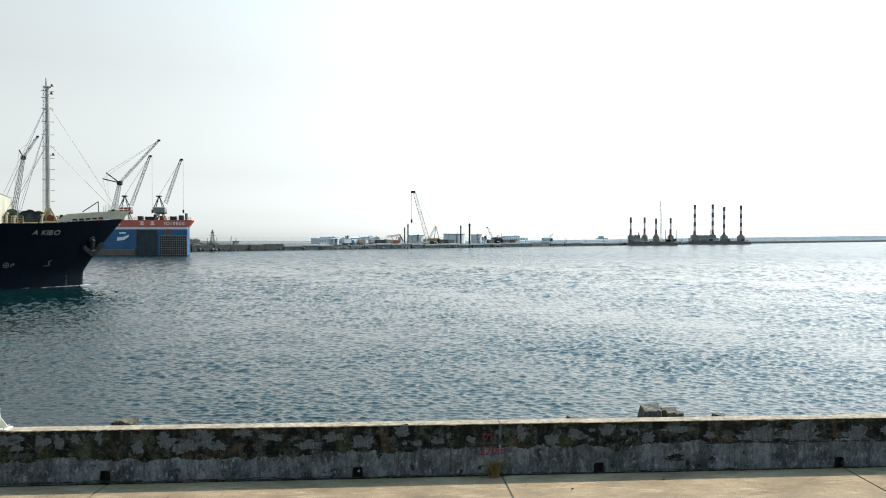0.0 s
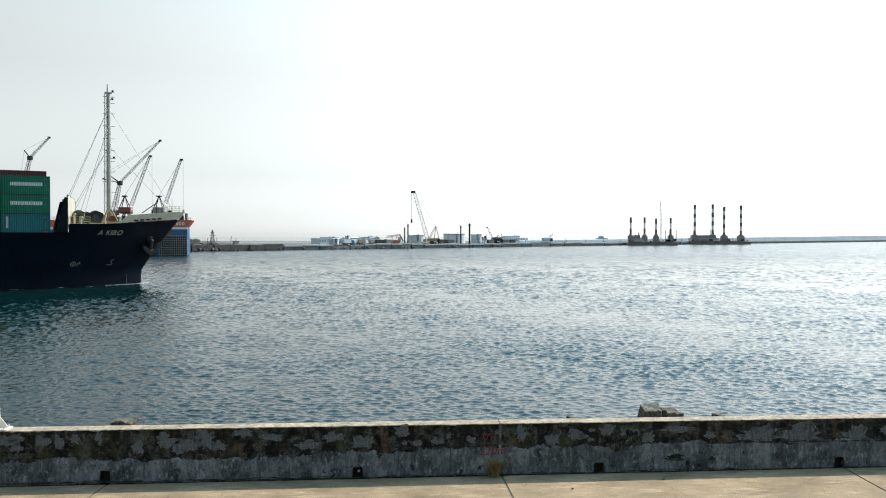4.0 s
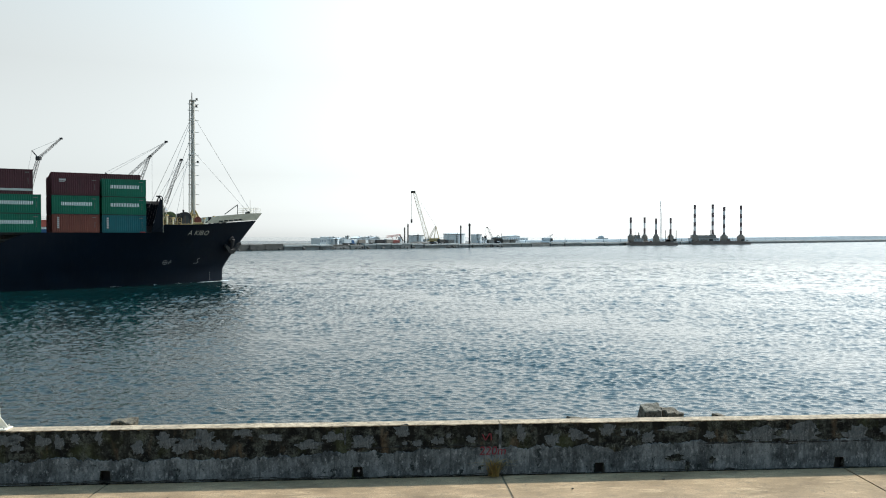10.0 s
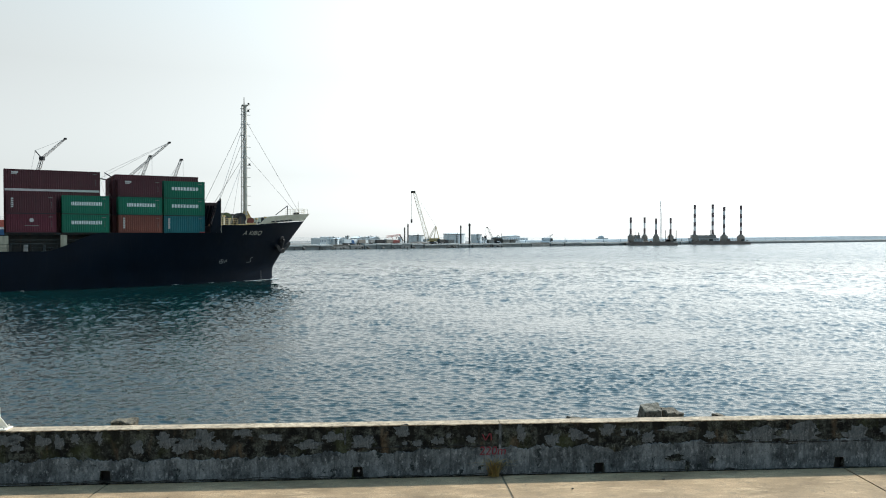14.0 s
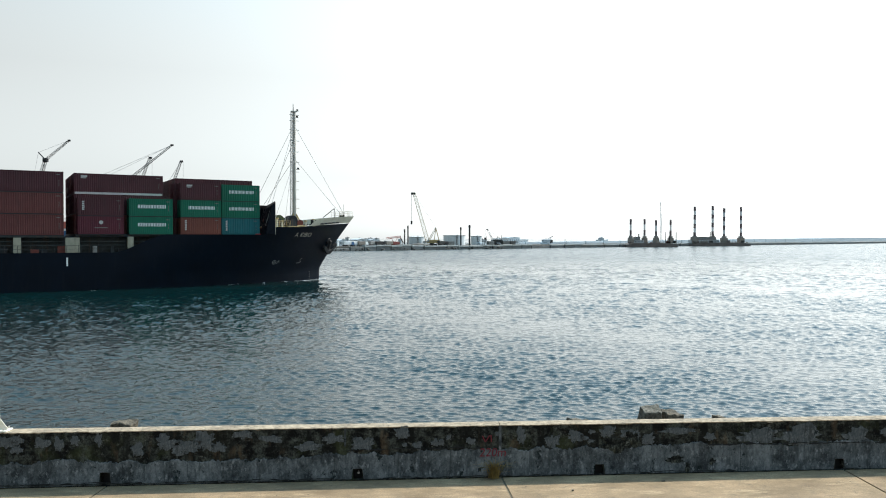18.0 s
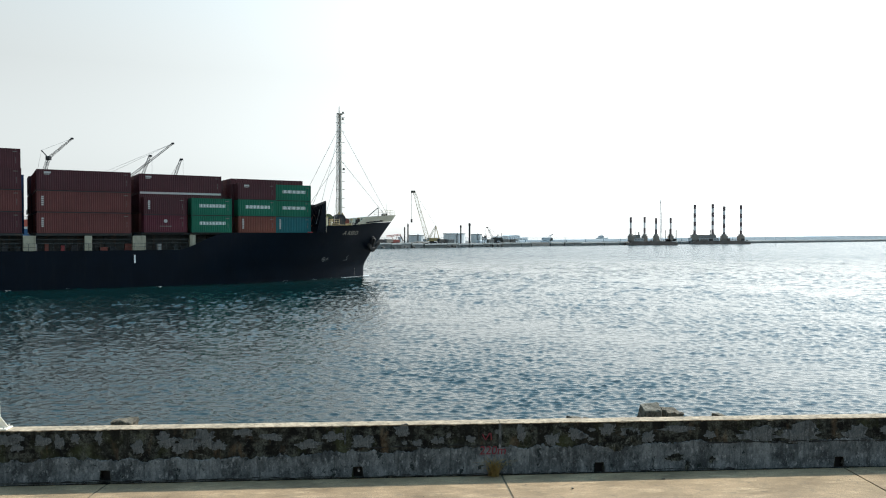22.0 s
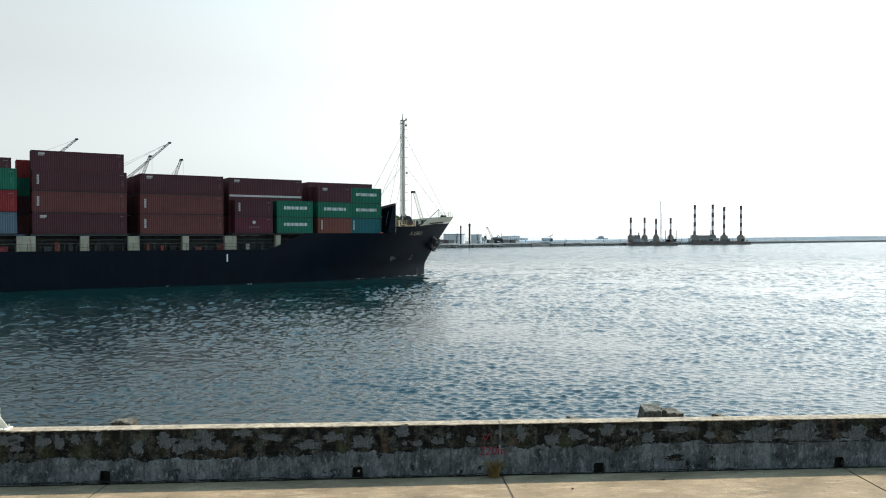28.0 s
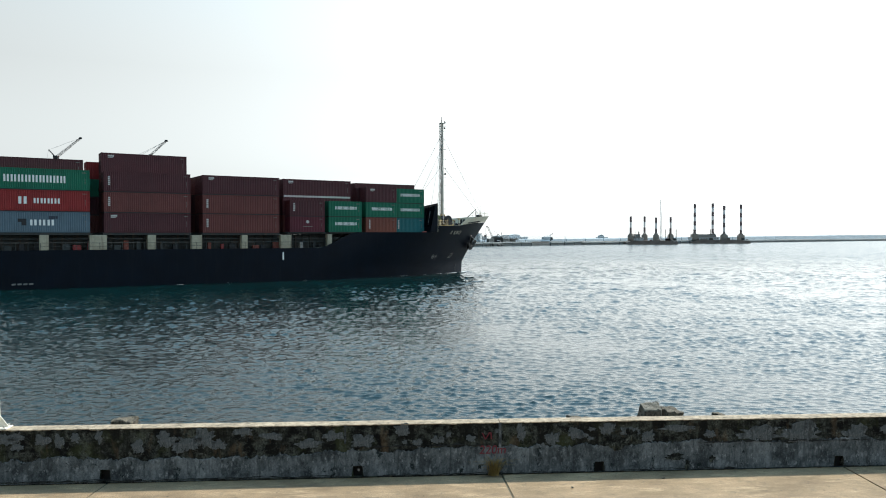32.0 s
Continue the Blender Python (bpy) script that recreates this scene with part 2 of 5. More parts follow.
M_PILLAR = surface("dirty_pillar_paint", (0.36, 0.33, 0.245), 0.7, 1.2, 0.7, streak=0.7, stain=(0.13, 0.095, 0.06))
M_MASTW = surface("white_mast_paint", (0.46, 0.435, 0.38), 0.75, 1.2, 0.5, streak=0.35, stain=(0.30, 0.20, 0.13))
M_BLACK = surface("black_steel", (0.02, 0.02, 0.022), 0.6, 2.0, 0.6)
M_WIRE = surface("wire_rope", (0.34, 0.34, 0.33), 0.7, 6.0, 0.6, metal=0.4)
M_WHITE = surface("white_marking_paint", (0.78, 0.78, 0.76), 0.85, 2.0, 0.6)
M_RED = surface("red_ship_gear", (0.24, 0.035, 0.035), 0.7, 2.0, 0.6)
M_RUSTRED = surface("rust_red_gear", (0.20, 0.055, 0.04), 0.6, 2.5, 0.75, stain=(0.05, 0.03, 0.02), amount=0.6)
M_GEARGREEN = surface("oily_green_gear", (0.09, 0.12, 0.05), 0.5, 2.5, 0.6, stain=(0.03, 0.03, 0.02), amount=0.6)
M_YELLOW = surface("ochre_gear_paint", (0.36, 0.27, 0.12), 0.7, 2.0, 0.6)
M_HULLMARK = surface("worn_hull_marking", (0.18, 0.185, 0.18), 0.6, 3.0, 0.6)
M_NAME = surface("worn_name_paint", (0.36, 0.35, 0.29), 0.7, 3.0, 0.6)
M_FOAM = surface("bow_foam", (0.60, 0.64, 0.65), 0.85, 3.0, 0.9)
M_DOCKBLUE = surface("blue_dock_paint", (0.034, 0.105, 0.225), 0.75, 0.2, 0.6, streak=0.4, stain=(0.10, 0.13, 0.18))
M_DOCKRED = surface("red_dock_paint", (0.55, 0.13, 0.09), 0.8, 0.2, 0.6, streak=0.3, stain=(0.25, 0.09, 0.06))
M_DOCKRUST = surface("dock_bottom_rust", (0.16, 0.12, 0.10), 0.6, 0.4, 0.85, streak=0.6, stain=(0.07, 0.06, 0.05))
M_GATE = surface("blue_grey_gate_steel", (0.040, 0.054, 0.066), 0.6, 0.4, 0.7, streak=0.5, stain=(0.08, 0.085, 0.085))
M_CAP = surface("pale_cap_concrete", (0.40, 0.415, 0.40), 0.7, 0.15, 0.9, streak=0.4, stain=(0.15, 0.155, 0.15))
M_BOOM = surface("faded_yellow_boom", (0.36, 0.31, 0.20), 0.7, 0.6, 0.7, stain=(0.2, 0.14, 0.08), amount=0.5)
# crane base colour is lightened for distance haze; the stain is weathering
M_CRANE = surface("weathered_crane_paint", (0.25, 0.235, 0.22), 0.7, 0.6, 0.6, stain=(0.24, 0.12, 0.08), amount=0.35)
M_CRANERED = surface("red_crane_cab", (0.22, 0.06, 0.052), 0.8, 0.6, 0.6)
M_CAISSON = surface("caisson_concrete", (0.20, 0.205, 0.195), 0.6, 0.12, 0.9, streak=0.6, stain=(0.06, 0.065, 0.065))
M_RUBBLE = surface("rubble_fill", (0.115, 0.110, 0.100), 0.5, 0.25, 0.95, bump=0.6, stain=(0.08, 0.08, 0.075), amount=0.7)
# far shore: distance haze is put into the wall and shed colours
M_FARWALL = surface("haze_paled_breakwater_wall", (0.50, 0.57, 0.61), 0.8, 0.05, 0.9, streak=0.4, stain=(0.38, 0.43, 0.46))
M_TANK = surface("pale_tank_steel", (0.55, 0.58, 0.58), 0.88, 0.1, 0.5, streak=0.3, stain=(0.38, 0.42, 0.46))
M_SHED = surface("haze_paled_shed", (0.60, 0.63, 0.63), 0.88, 0.1, 0.6, streak=0.3, stain=(0.32, 0.38, 0.44))
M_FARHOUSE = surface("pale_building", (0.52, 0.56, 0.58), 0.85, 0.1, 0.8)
M_GLASS = surface("dull_window", (0.22, 0.26, 0.29), 0.8, 0.3, 0.2)
M_PILE = surface("dark_steel_pile", (0.035, 0.033, 0.032), 0.7, 0.5, 0.7)
# dark band colour includes some lightening for haze
M_LEGDARK = surface("dark_leg_band", (0.15, 0.11, 0.112), 0.8, 0.3, 0.6)
M_LEGWHITE = surface("white_leg_band", (0.72, 0.70, 0.68), 0.88, 0.3, 0.6)
M_BARGE = surface("rusty_barge", (0.20, 0.165, 0.145), 0.6, 0.2, 0.85, streak=0.5, stain=(0.20, 0.12, 0.09))
M_LEGBASE = surface("tan_leg_housing", (0.27, 0.235, 0.20), 0.7, 0.3, 0.8)


# ---- mesh helpers ----
def part(name, bm, mat, parent, label=""):
    """Links a bmesh as one mesh object under a thing or a part."""
    me = bpy.data.meshes.new(name)
    bm.to_mesh(me)
    bm.free()
    me.materials.append(mat)
    ob = new(name, me)
    ob.parent = parent
    return tagged(ob, label)


def shared(name, me, parent, m=None):
    ob = new(name, me)
    ob.parent = parent
    if m is not None:
        ob.matrix_basis = m
    return ob


def thing(name, label, category, group="", kind="", at=None):
    ob = tagged(new(name), label, category, group, kind)
    if at is not None:
        ob.matrix_basis = at
    return ob


def solo(name, bm, mat, label, category, group="", kind="", at=None):
    ob = tagged(part(name, bm, mat, None), label, category, group, kind)
    if at is not None:
        ob.matrix_basis = at
    return ob


def box(bm, a, b, bevel=0.0):
    """Adds a box between two corners."""
    a, b = Vector(a), Vector(b)
    r = bmesh.ops.create_cube(bm, size=1.0, matrix=Matrix.LocRotScale((a + b) / 2, None, [abs(c) for c in b - a]))
    if bevel:
        es = list({e for v in r["verts"] for e in v.link_edges})
        bmesh.ops.bevel(bm, geom=es, offset=bevel, segments=1, affect="EDGES")
    return bm


def rod(bm, a, b, r, r2=None, n=8):
    """Adds a round bar from a to b."""
    a, b = Vector(a), Vector(b)
    d = b - a
    m = Matrix.LocRotScale((a + b) / 2, d.to_track_quat("Z", "Y"), None)
    bmesh.ops.create_cone(bm, cap_ends=True, segments=n, radius1=r, radius2=r if r2 is None else r2, depth=d.length, matrix=m)
    return bm


def boxed(a, b, bevel=0.0):
    return box(bmesh.new(), a, b, bevel)


def rodded(a, b, r, r2=None, n=8):
    return rod(bmesh.new(), a, b, r, r2, n)


def prism(bm, outline, axis, lo, hi):
    """Adds a flat outline of (a, b) pairs, pushed out along x (0), y (1) or z (2)."""
    def at(p, h):
        return ((h, *p), (p[0], h, p[1]), (*p, h))[axis]
    lows = [bm.verts.new(at(p, lo)) for p in outline]
    highs = [bm.verts.new(at(p, hi)) for p in outline]
    n = len(outline)
    bm.faces.new(lows[::-1])
    bm.faces.new(highs)
    for i in range(n):
        bm.faces.new((lows[i], lows[(i + 1) % n], highs[(i + 1) % n], highs[i]))
    bmesh.ops.recalc_face_normals(bm, faces=bm.faces[:])
    return bm


def lattice(bm, a, b, w, w2, bays, r):
    """Adds a four-chord lattice boom from a to b, w wide at the foot and w2 at the head."""
    a, b = Vector(a), Vector(b)
    d = (b - a).normalized()
    side = d.cross((0, 0, 1)).normalized() if abs(d.z) < 0.98 else Vector((1, 0, 0))
    up = side.cross(d).normalized()
    rings = []
    for i in range(bays + 1):
        k = i / bays
        h = (w + (w2 - w) * k) / 2
        c = a.lerp(b, k)
        rings.append([c + side * h * s + up * h * u for s, u in ((-1, -1), (1, -1), (1, 1), (-1, 1))])
    for j in range(4):
        rod(bm, rings[0][j], rings[-1][j], r, n=4)
    for i in range(bays):
        for j in range(4):
            rod(bm, rings[i][j], rings[i + 1][(j + 1) % 4], r * 0.6, n=3)
            rod(bm, rings[i + 1][j], rings[i + 1][(j + 1) % 4], r * 0.6, n=3)
    return bm

# ---- water: one sheet to the horizon, real waves near the quay ----
def build_water():
    """Real wind waves on a sheet that widens and coarsens seaward, on a flat sheet that goes on to the horizon."""
    rng = np.random.default_rng(5)
    ys = [14.0]
    while ys[-1] < 1150:
        ys.append(ys[-1] + max(0.085, 0.0037 * (ys[-1] - 26) * (1 + ys[-1] / 1300)))
    ys = np.array(ys, dtype=np.float32)
    spread = np.linspace(-0.62, 0.62, 1000, dtype=np.float32)
    gx, gy = spread[None] * (ys[:, None] + 25), np.repeat(ys[:, None], len(spread), 1)
    dx, dy = (spread[1] - spread[0]) * (ys + 25), np.gradient(ys)
    z, px, py = np.zeros_like(gx), np.zeros_like(gx), np.zeros_like(gx)
    main = np.clip(0.34 + 0.50 * (ys / 100) ** 2, 0.34, 1.5)      # the sea lengthens away from the sheltered quay
    blow = (np.clip(1.14 + 0.0115 * (ys - 36), 1.14, 1.9) * np.clip(1.3 - ys / 480, 0.55, 1.0))[:, None]
    count = 170
    for i in range(count):
        wave = 0.22 * (8.0 / 0.22) ** ((i + rng.random()) / count)
        turn = radians(WAVE_WAY) + rng.normal(0, 0.75)
        c, s, ph0 = math.cos(turn), math.sin(turn), rng.random() * 6.283
        k = 2 * math.pi / wave
        fine = np.clip((2.3 - k * np.maximum(abs(c) * dx, abs(s) * dy)) / 1.1, 0, 1)[:, None]
        steep = WAVE_SLOPE * math.sqrt(2 / count) * blow * np.where(wave < main, (wave / main) ** 0.7, (main / wave) ** 1.6)[:, None]
        ph = k * (gx * c + gy * s) + ph0
        z += fine * (steep / k) * np.sin(ph)
        swing = fine * (0.95 * steep / k) * np.cos(ph)
        px += swing * c
        py += swing * s
    gust = 0.95 + 0.2 * np.sin(gx * 0.071 + 1.0) * np.sin(gy * 0.053 + gx * 0.021) + 0.16 * np.sin(gx * 0.19 + gy * 0.11) + 0.22 * np.sin(0.31 * gx + 1.3 * np.sin(0.21 * gy)) * np.sin(0.37 * gy + 1.2 * np.sin(0.17 * gx))
    edge = np.clip((ys - 14) / 2.0, 0, 1)[:, None] * np.clip((1150 - ys) / 40, 0, 1)[:, None]
    gust = gust * edge
    verts = np.stack([gx + px * gust, gy + py * gust, z * gust], -1).reshape(-1, 3)
    nx, ny = len(spread), len(ys)
    i = (np.arange(ny - 1)[:, None] * nx + np.arange(nx - 1)[None]).reshape(-1)
    v = np.concatenate([verts, np.array([(-4600, -40, -0.5), (4600, -40, -0.5), (4600, 4700, -0.5), (-4600, 4700, -0.5)])])
    f = np.concatenate([np.stack([i, i + 1, i + nx + 1, i + nx], -1), np.arange(4)[None] + nx * ny])
    me = bpy.data.meshes.new("water")
    me.vertices.add(len(v))
    me.vertices.foreach_set("co", v.ravel())
    me.loops.add(f.size)
    me.loops.foreach_set("vertex_index", f.ravel())
    me.polygons.add(len(f))
    me.polygons.foreach_set("loop_start", np.arange(len(f)) * 4)
    me.polygons.foreach_set("use_smooth", np.ones(len(f), dtype=bool))
    me.update(calc_edges=True)
    me.materials.append(M_WATER)
    me.materials.append(M_FARSEA)
    me.polygons[len(f) - 1].material_index = 1
    return tagged(new("water", me), "choppy dark teal harbour water", "water", kind="structure")


WAVE_WAY, WAVE_SLOPE = 254.0, 0.37
water = build_water()

# ---- quay: slabs, parapet, coping, drains, revetment ----
QUAY = pose(0, 12.851, 3.5, 0, 0, 3.67)      # local x along the parapet, y to the sea, z up from the quay floor
quay = thing("ground", "sunlit concrete quay apron behind the sea wall", "quay", kind="structure", at=QUAY @ pose(7.0, 0, 0, 0, -0.157) @ pose(-7.0, 0, 0))
part("quay_body", boxed((-90, -60, -5.5), (90, 0.3, -0.12)), M_QUAY, quay)
JOINTS = [(-90, -90), (-17.5, -17.4), (-5.46, -5.60), (0.985, 1.01), (6.92, 6.87), (19, 19.2), (90, 90)]
for (a0, a1), (b0, b1) in zip(JOINTS, JOINTS[1:]):
    bm = bmesh.new()
    for n, (near, far) in enumerate(((-1.45, -0.004), (-6.0, -1.456), (-14.0, -6.006), (-60, -14.006))):
        k0, k1 = -far / 1.45, -near / 1.45
        k0, k1 = min(k0, 1.0), min(k1, 1.0)
        g = 0.017
        prism(bm, [(a0 + (a1 - a0) * k0 + g, far), (a0 + (a1 - a0) * k1 + g, near),
                   (b0 + (b1 - b0) * k1 - g, near), (b0 + (b1 - b0) * k0 - g, far)], 2, -0.12, 0.0)
    part("slab", bm, M_QUAY, quay)
# silt packed into the joints, but for the open one
for near, far in JOINTS[1:-1]:
    if near > 6 and near < 7:
        continue
    k = prism(bmesh.new(), [(near - 0.016, -0.004), (far - 0.016, -1.45), (far - 0.016, -60), (far + 0.016, -60), (far + 0.016, -1.45), (near + 0.016, -0.004)], 2, -0.1, -0.009)
    part("joint_silt", k, M_SILT, quay, "pale silt packed in a slab joint")

parapet = thing("wall_sea", "low mould-stained rendered concrete sea wall with drain holes", "sea wall", kind="structure", at=QUAY)
WALL_H, WALL_T = 0.85, 0.25
DRAINS = [(-5.485, 0.150, 0.180), (-1.417, 0.15, 0.165), (2.646, 0.145, 0.16), (6.84, 0.16, 0.18), (-9.5, 0.15, 0.2), (10.9, 0.15, 0.2)]
SEGS = [(-90, -14.2), (-14.19, 0.95), (0.962, 5.08), (5.086, 16.0), (16.012, 90)]
for lo, hi in SEGS:
    bm = bmesh.new()
    x = lo
    for c, w, h in sorted(d for d in DRAINS if lo < d[0] < hi):
        box(bm, (x, 0, -0.08), (c - w / 2, WALL_T, WALL_H))
        box(bm, (c - w / 2, 0, h), (c + w / 2, WALL_T, WALL_H))
        x = c + w / 2
    box(bm, (x, 0, -0.08), (hi, WALL_T, WALL_H))
    part("wall_segment", bm, M_PARAPET, parapet)


def rough_strip(x0, x1, y0, y1, z0, z1, dx, wob, seed):
    """A long strip with an uneven front edge and top."""
    bm = bmesh.new()
    n = max(2, int((x1 - x0) / dx))
    rows = []
    for i in range(n + 1):
        x = x0 + (x1 - x0) * i / n
        f = noise.noise((x * 3.1, seed, 0)) * wob + noise.noise((x * 11, seed, 4)) * wob * 0.6
        t = noise.noise((x * 1.7, seed, 9)) * wob * 0.3
        rows.append([bm.verts.new(p) for p in ((x, y0 + f, z0 - abs(f) * 0.8), (x, y0 + f * 0.6 - 0.004, z1 - 0.004 + t), (x, y0 + 0.03, z1 + t), (x, y1, z1 + t * 0.4), (x, y1, z0))])
    for a, b in zip(rows, rows[1:]):
        for j in range(4):
            bm.faces.new((a[j], b[j], b[j + 1], a[j + 1]))
    bm.faces.new(rows[0][::-1])
    bm.faces.new(rows[-1])
    bmesh.ops.recalc_face_normals(bm, faces=bm.faces[:])
    return bm


for lo, hi in SEGS:
    if hi < -80 or lo > 80:
        continue
    part("coping", rough_strip(max(lo, -40), min(hi, 40), -0.006, WALL_T + 0.004, WALL_H, WALL_H + 0.014, 0.03, 0.022, lo), M_COPING, parapet, "sun-bleached flaking coping")
# dark backing added inside each drain, in place of the hole's shade
for c, w, h in DRAINS:
    part("drain_backing", boxed((c - w / 2 - 0.02, 0.11, -0.11), (c + w / 2 + 0.02, 0.245, h + 0.02)), M_HOLE, parapet, "dark backing that gives a drain hole its shade")


def ragged_band(x0, x1, seed):
    """The render that still covers the wall's lower half; its upper edge is broken."""
    bm = bmesh.new()
    n = int((x1 - x0) / 0.022)
    rows = []
    for i in range(n + 1):
        x = x0 + (x1 - x0) * i / n
        top = 0.445 + 0.075 * noise.noise((x * 0.9, seed, 1)) + 0.055 * noise.noise((x * 4.0, seed, 2)) + 0.05 * abs(noise.noise((x * 11.0, seed, 3))) + 0.03 * noise.noise((x * 27.0, seed, 8)) - 0.07 * abs(noise.noise((x * 2.6, seed, 12))) ** 0.6 + 0.03
        top += 0.02 * smooth_step(2.9, 4.0, x) - 0.10 * smooth_step(-0.5, 4.0, -x)
        low = 0.012 + 0.016 * abs(noise.noise((x * 9, seed, 5))) - 0.0027 * min(18.0, max(0.0, 7.0 - x))
        for c, w, h in DRAINS:
            if abs(x - c) < w / 2 + 0.012:
                low = h + 0.01
        rows.append([bm.verts.new(p) for p in ((x, -0.001, low), (x, -0.014, low + 0.006), (x, -0.013, top - 0.007), (x, -0.001, top))])
    for a, b in zip(rows, rows[1:]):
        for j in range(3):
            bm.faces.new((a[j], b[j], b[j + 1], a[j + 1]))
    bmesh.ops.recalc_face_normals(bm, faces=bm.faces[:])
    return bm


def smooth_step(a, b, x):
    k = min(1.0, max(0.0, (x - a) / (b - a)))
    return k * k * (3 - 2 * k)


def flake(rx, rz, seed):
    """One patch of old render with a broken outline."""
    bm = bmesh.new()
    n = 54
    rim, top = [], []
    for i in range(n):
        a = 6.2832 * i / n
        d = 1 + 0.65 * noise.noise((math.cos(a) * 1.5, math.sin(a) * 1.5, seed)) + 0.4 * noise.noise((math.cos(a) * 3.6, math.sin(a) * 3.6, seed)) + 0.16 * noise.noise((math.cos(a) * 10, math.sin(a) * 10, seed))
        x, z = math.cos(a) * rx * d, math.sin(a) * rz * d
        rim.append(bm.verts.new((x, 0.0, z)))
        top.append(bm.verts.new((x * 0.96, -0.006, z * 0.96)))
    for i in range(n):
        bm.faces.new((rim[i], rim[(i + 1) % n], top[(i + 1) % n], top[i]))
    bm.faces.new(top)
    bmesh.ops.recalc_face_normals(bm, faces=bm.faces[:])
    return bm


for lo, hi in SEGS:
    part("render_band", ragged_band(max(lo, -30.0), min(hi, 30.0), 2.0), M_RENDER, parapet, "grey cement render with a broken upper edge")
PATCHES = [(-6.49, 0.68, 0.11, 0.07), (-6.22, 0.66, 0.07, 0.09), (-5.59, 0.73, 0.05, 0.09), (-4.98, 0.56, 0.08, 0.09), (-4.54, 0.66, 0.15, 0.10), (-4.18, 0.59, 0.19, 0.11), (-3.89, 0.65, 0.16, 0.13),
           (-3.67, 0.57, 0.10, 0.09), (-3.27, 0.77, 0.15, 0.06), (-2.82, 0.69, 0.17, 0.06), (-2.22, 0.56, 0.17, 0.06), (-1.81, 0.68, 0.15, 0.07), (-1.33, 0.58, 0.17, 0.11), (-0.41, 0.55, 0.08, 0.06),
           (0.45, 0.60, 0.08, 0.05), (1.30, 0.67, 0.08, 0.12), (1.84, 0.58, 0.12, 0.10), (3.16, 0.68, 0.15, 0.07), (3.49, 0.58, 0.11, 0.10), (3.99, 0.72, 0.24, 0.04), (5.46, 0.60, 0.36, 0.13), (6.11, 0.59, 0.34, 0.14), (7.16, 0.56, 0.24, 0.14)]
rnd = random.Random(6)
for x, z, rx, rz in PATCHES:
    part("render_patch", flake(rx * 1.1, rz * 1.1, x * 3.7), M_PATCH, parapet).matrix_basis = pose(x, 0, z)
for i in range(64):
    x, z = rnd.uniform(-8.5, 9.0), rnd.uniform(0.54, 0.80)
    if min(abs(x - c[0]) / (c[2] + 0.12) for c in PATCHES) < 1.0:
        continue
    r = rnd.uniform(0.025, 0.10)
    part("render_patch", flake(r * rnd.uniform(1, 1.8), min(r, 0.82 - z + 0.02), x * 3.7), M_PATCH, parapet).matrix_basis = pose(x, 0, z)
# places where the render has broken away, and open cracks
for x, z, rx, rz in ((3.96, 0.23, 0.17, 0.07), (4.16, 0.10, 0.04, 0.08), (4.59, 0.19, 0.05, 0.05), (2.92, 0.50, 0.22, 0.10), (3.21, 0.62, 0.12, 0.10)):
    part("bare_patch", flake(rx, rz, x * 5.1), M_PARAPET, parapet).matrix_basis = pose(x, -0.011, z)


def crack(x0, x1, z, thick, seed):
    """A thin dark crack that wanders and swells."""
    bm = bmesh.new()
    n = int((x1 - x0) / 0.03)
    rows = []
    for i in range(n + 1):
        x = x0 + (x1 - x0) * i / n
        c = z + 0.025 * noise.noise((x * 2.2, seed, 3)) + 0.012 * noise.noise((x * 11.0, seed, 5))
        h = thick * max(0.06, 0.5 + 1.6 * noise.noise((x * 6.0, seed, 7)))
        rows.append([bm.verts.new(p) for p in ((x, -0.006, c - h), (x, -0.0165, c - h * 0.8), (x, -0.0165, c + h * 0.8), (x, -0.006, c + h))])
    for a, b in zip(rows, rows[1:]):
        for j in range(3):
            bm.faces.new((a[j], b[j], b[j + 1], a[j + 1]))
    bmesh.ops.recalc_face_normals(bm, faces=bm.faces[:])
    return bm


for x0, x1, z, th, sd in ((4.35, 8.6, 0.47, 0.016, 1.0), (-8.4, -4.9, 0.02, 0.012, 2.0), (-4.6, -1.8, 0.022, 0.012, 3.0), (3.0, 5.0, 0.03, 0.014, 4.0), (5.1, 8.8, 0.012, 0.008, 5.0), (-1.0, 2.4, 0.018, 0.010, 6.0), (-1.6, 0.7, 0.49, 0.010, 7.0)):
    part("crack", crack(x0, x1, z, th, sd), M_HOLE, parapet, "dark crack in the render")
for x, z0, z1, w in ((0.955, 0.03, 0.85, 0.045), (-1.62, 0.55, 0.84, 0.03)):
    part("mortar_strip", boxed((x - w / 2, -0.0185, z0), (x + w / 2, -0.001, z1), 0.003), M_PATCH, parapet, "pale mortar run down the wall")
# a crumbling fillet of mortar along the foot of the wall
part("mortar_fillet", rough_strip(-30, 30, -0.02, -0.002, 0.002, 0.012, 0.06, 0.012, 3.3), M_PARAPET, parapet)


def revetment():
    bm = bmesh.new()
    cols = []
    prof = [(0.26, -0.35), (1.0, -0.3), (2.0, -0.32), (3.5, -0.4), (4.5, -0.9), (5.8, -1.9), (7.0, -3.0), (9.0, -4.3), (11.0, -5.4)]
    for i in range(141):
        x = -70 + i
        cols.append([bm.verts.new((x + noise.noise((x, y, 2)) * 0.2, y, z + noise.noise((x * 0.9, y * 0.9, 7)) * 0.12)) for y, z in prof])
    for a, b in zip(cols, cols[1:]):
        for j in range(len(prof) - 1):
            bm.faces.new((a[j], b[j], b[j + 1], a[j + 1]))
    return bm


solo("ground_revetment", revetment(), M_RUBBLE, "rubble slope on the seaward side of the sea wall", "revetment", kind="structure", at=QUAY)


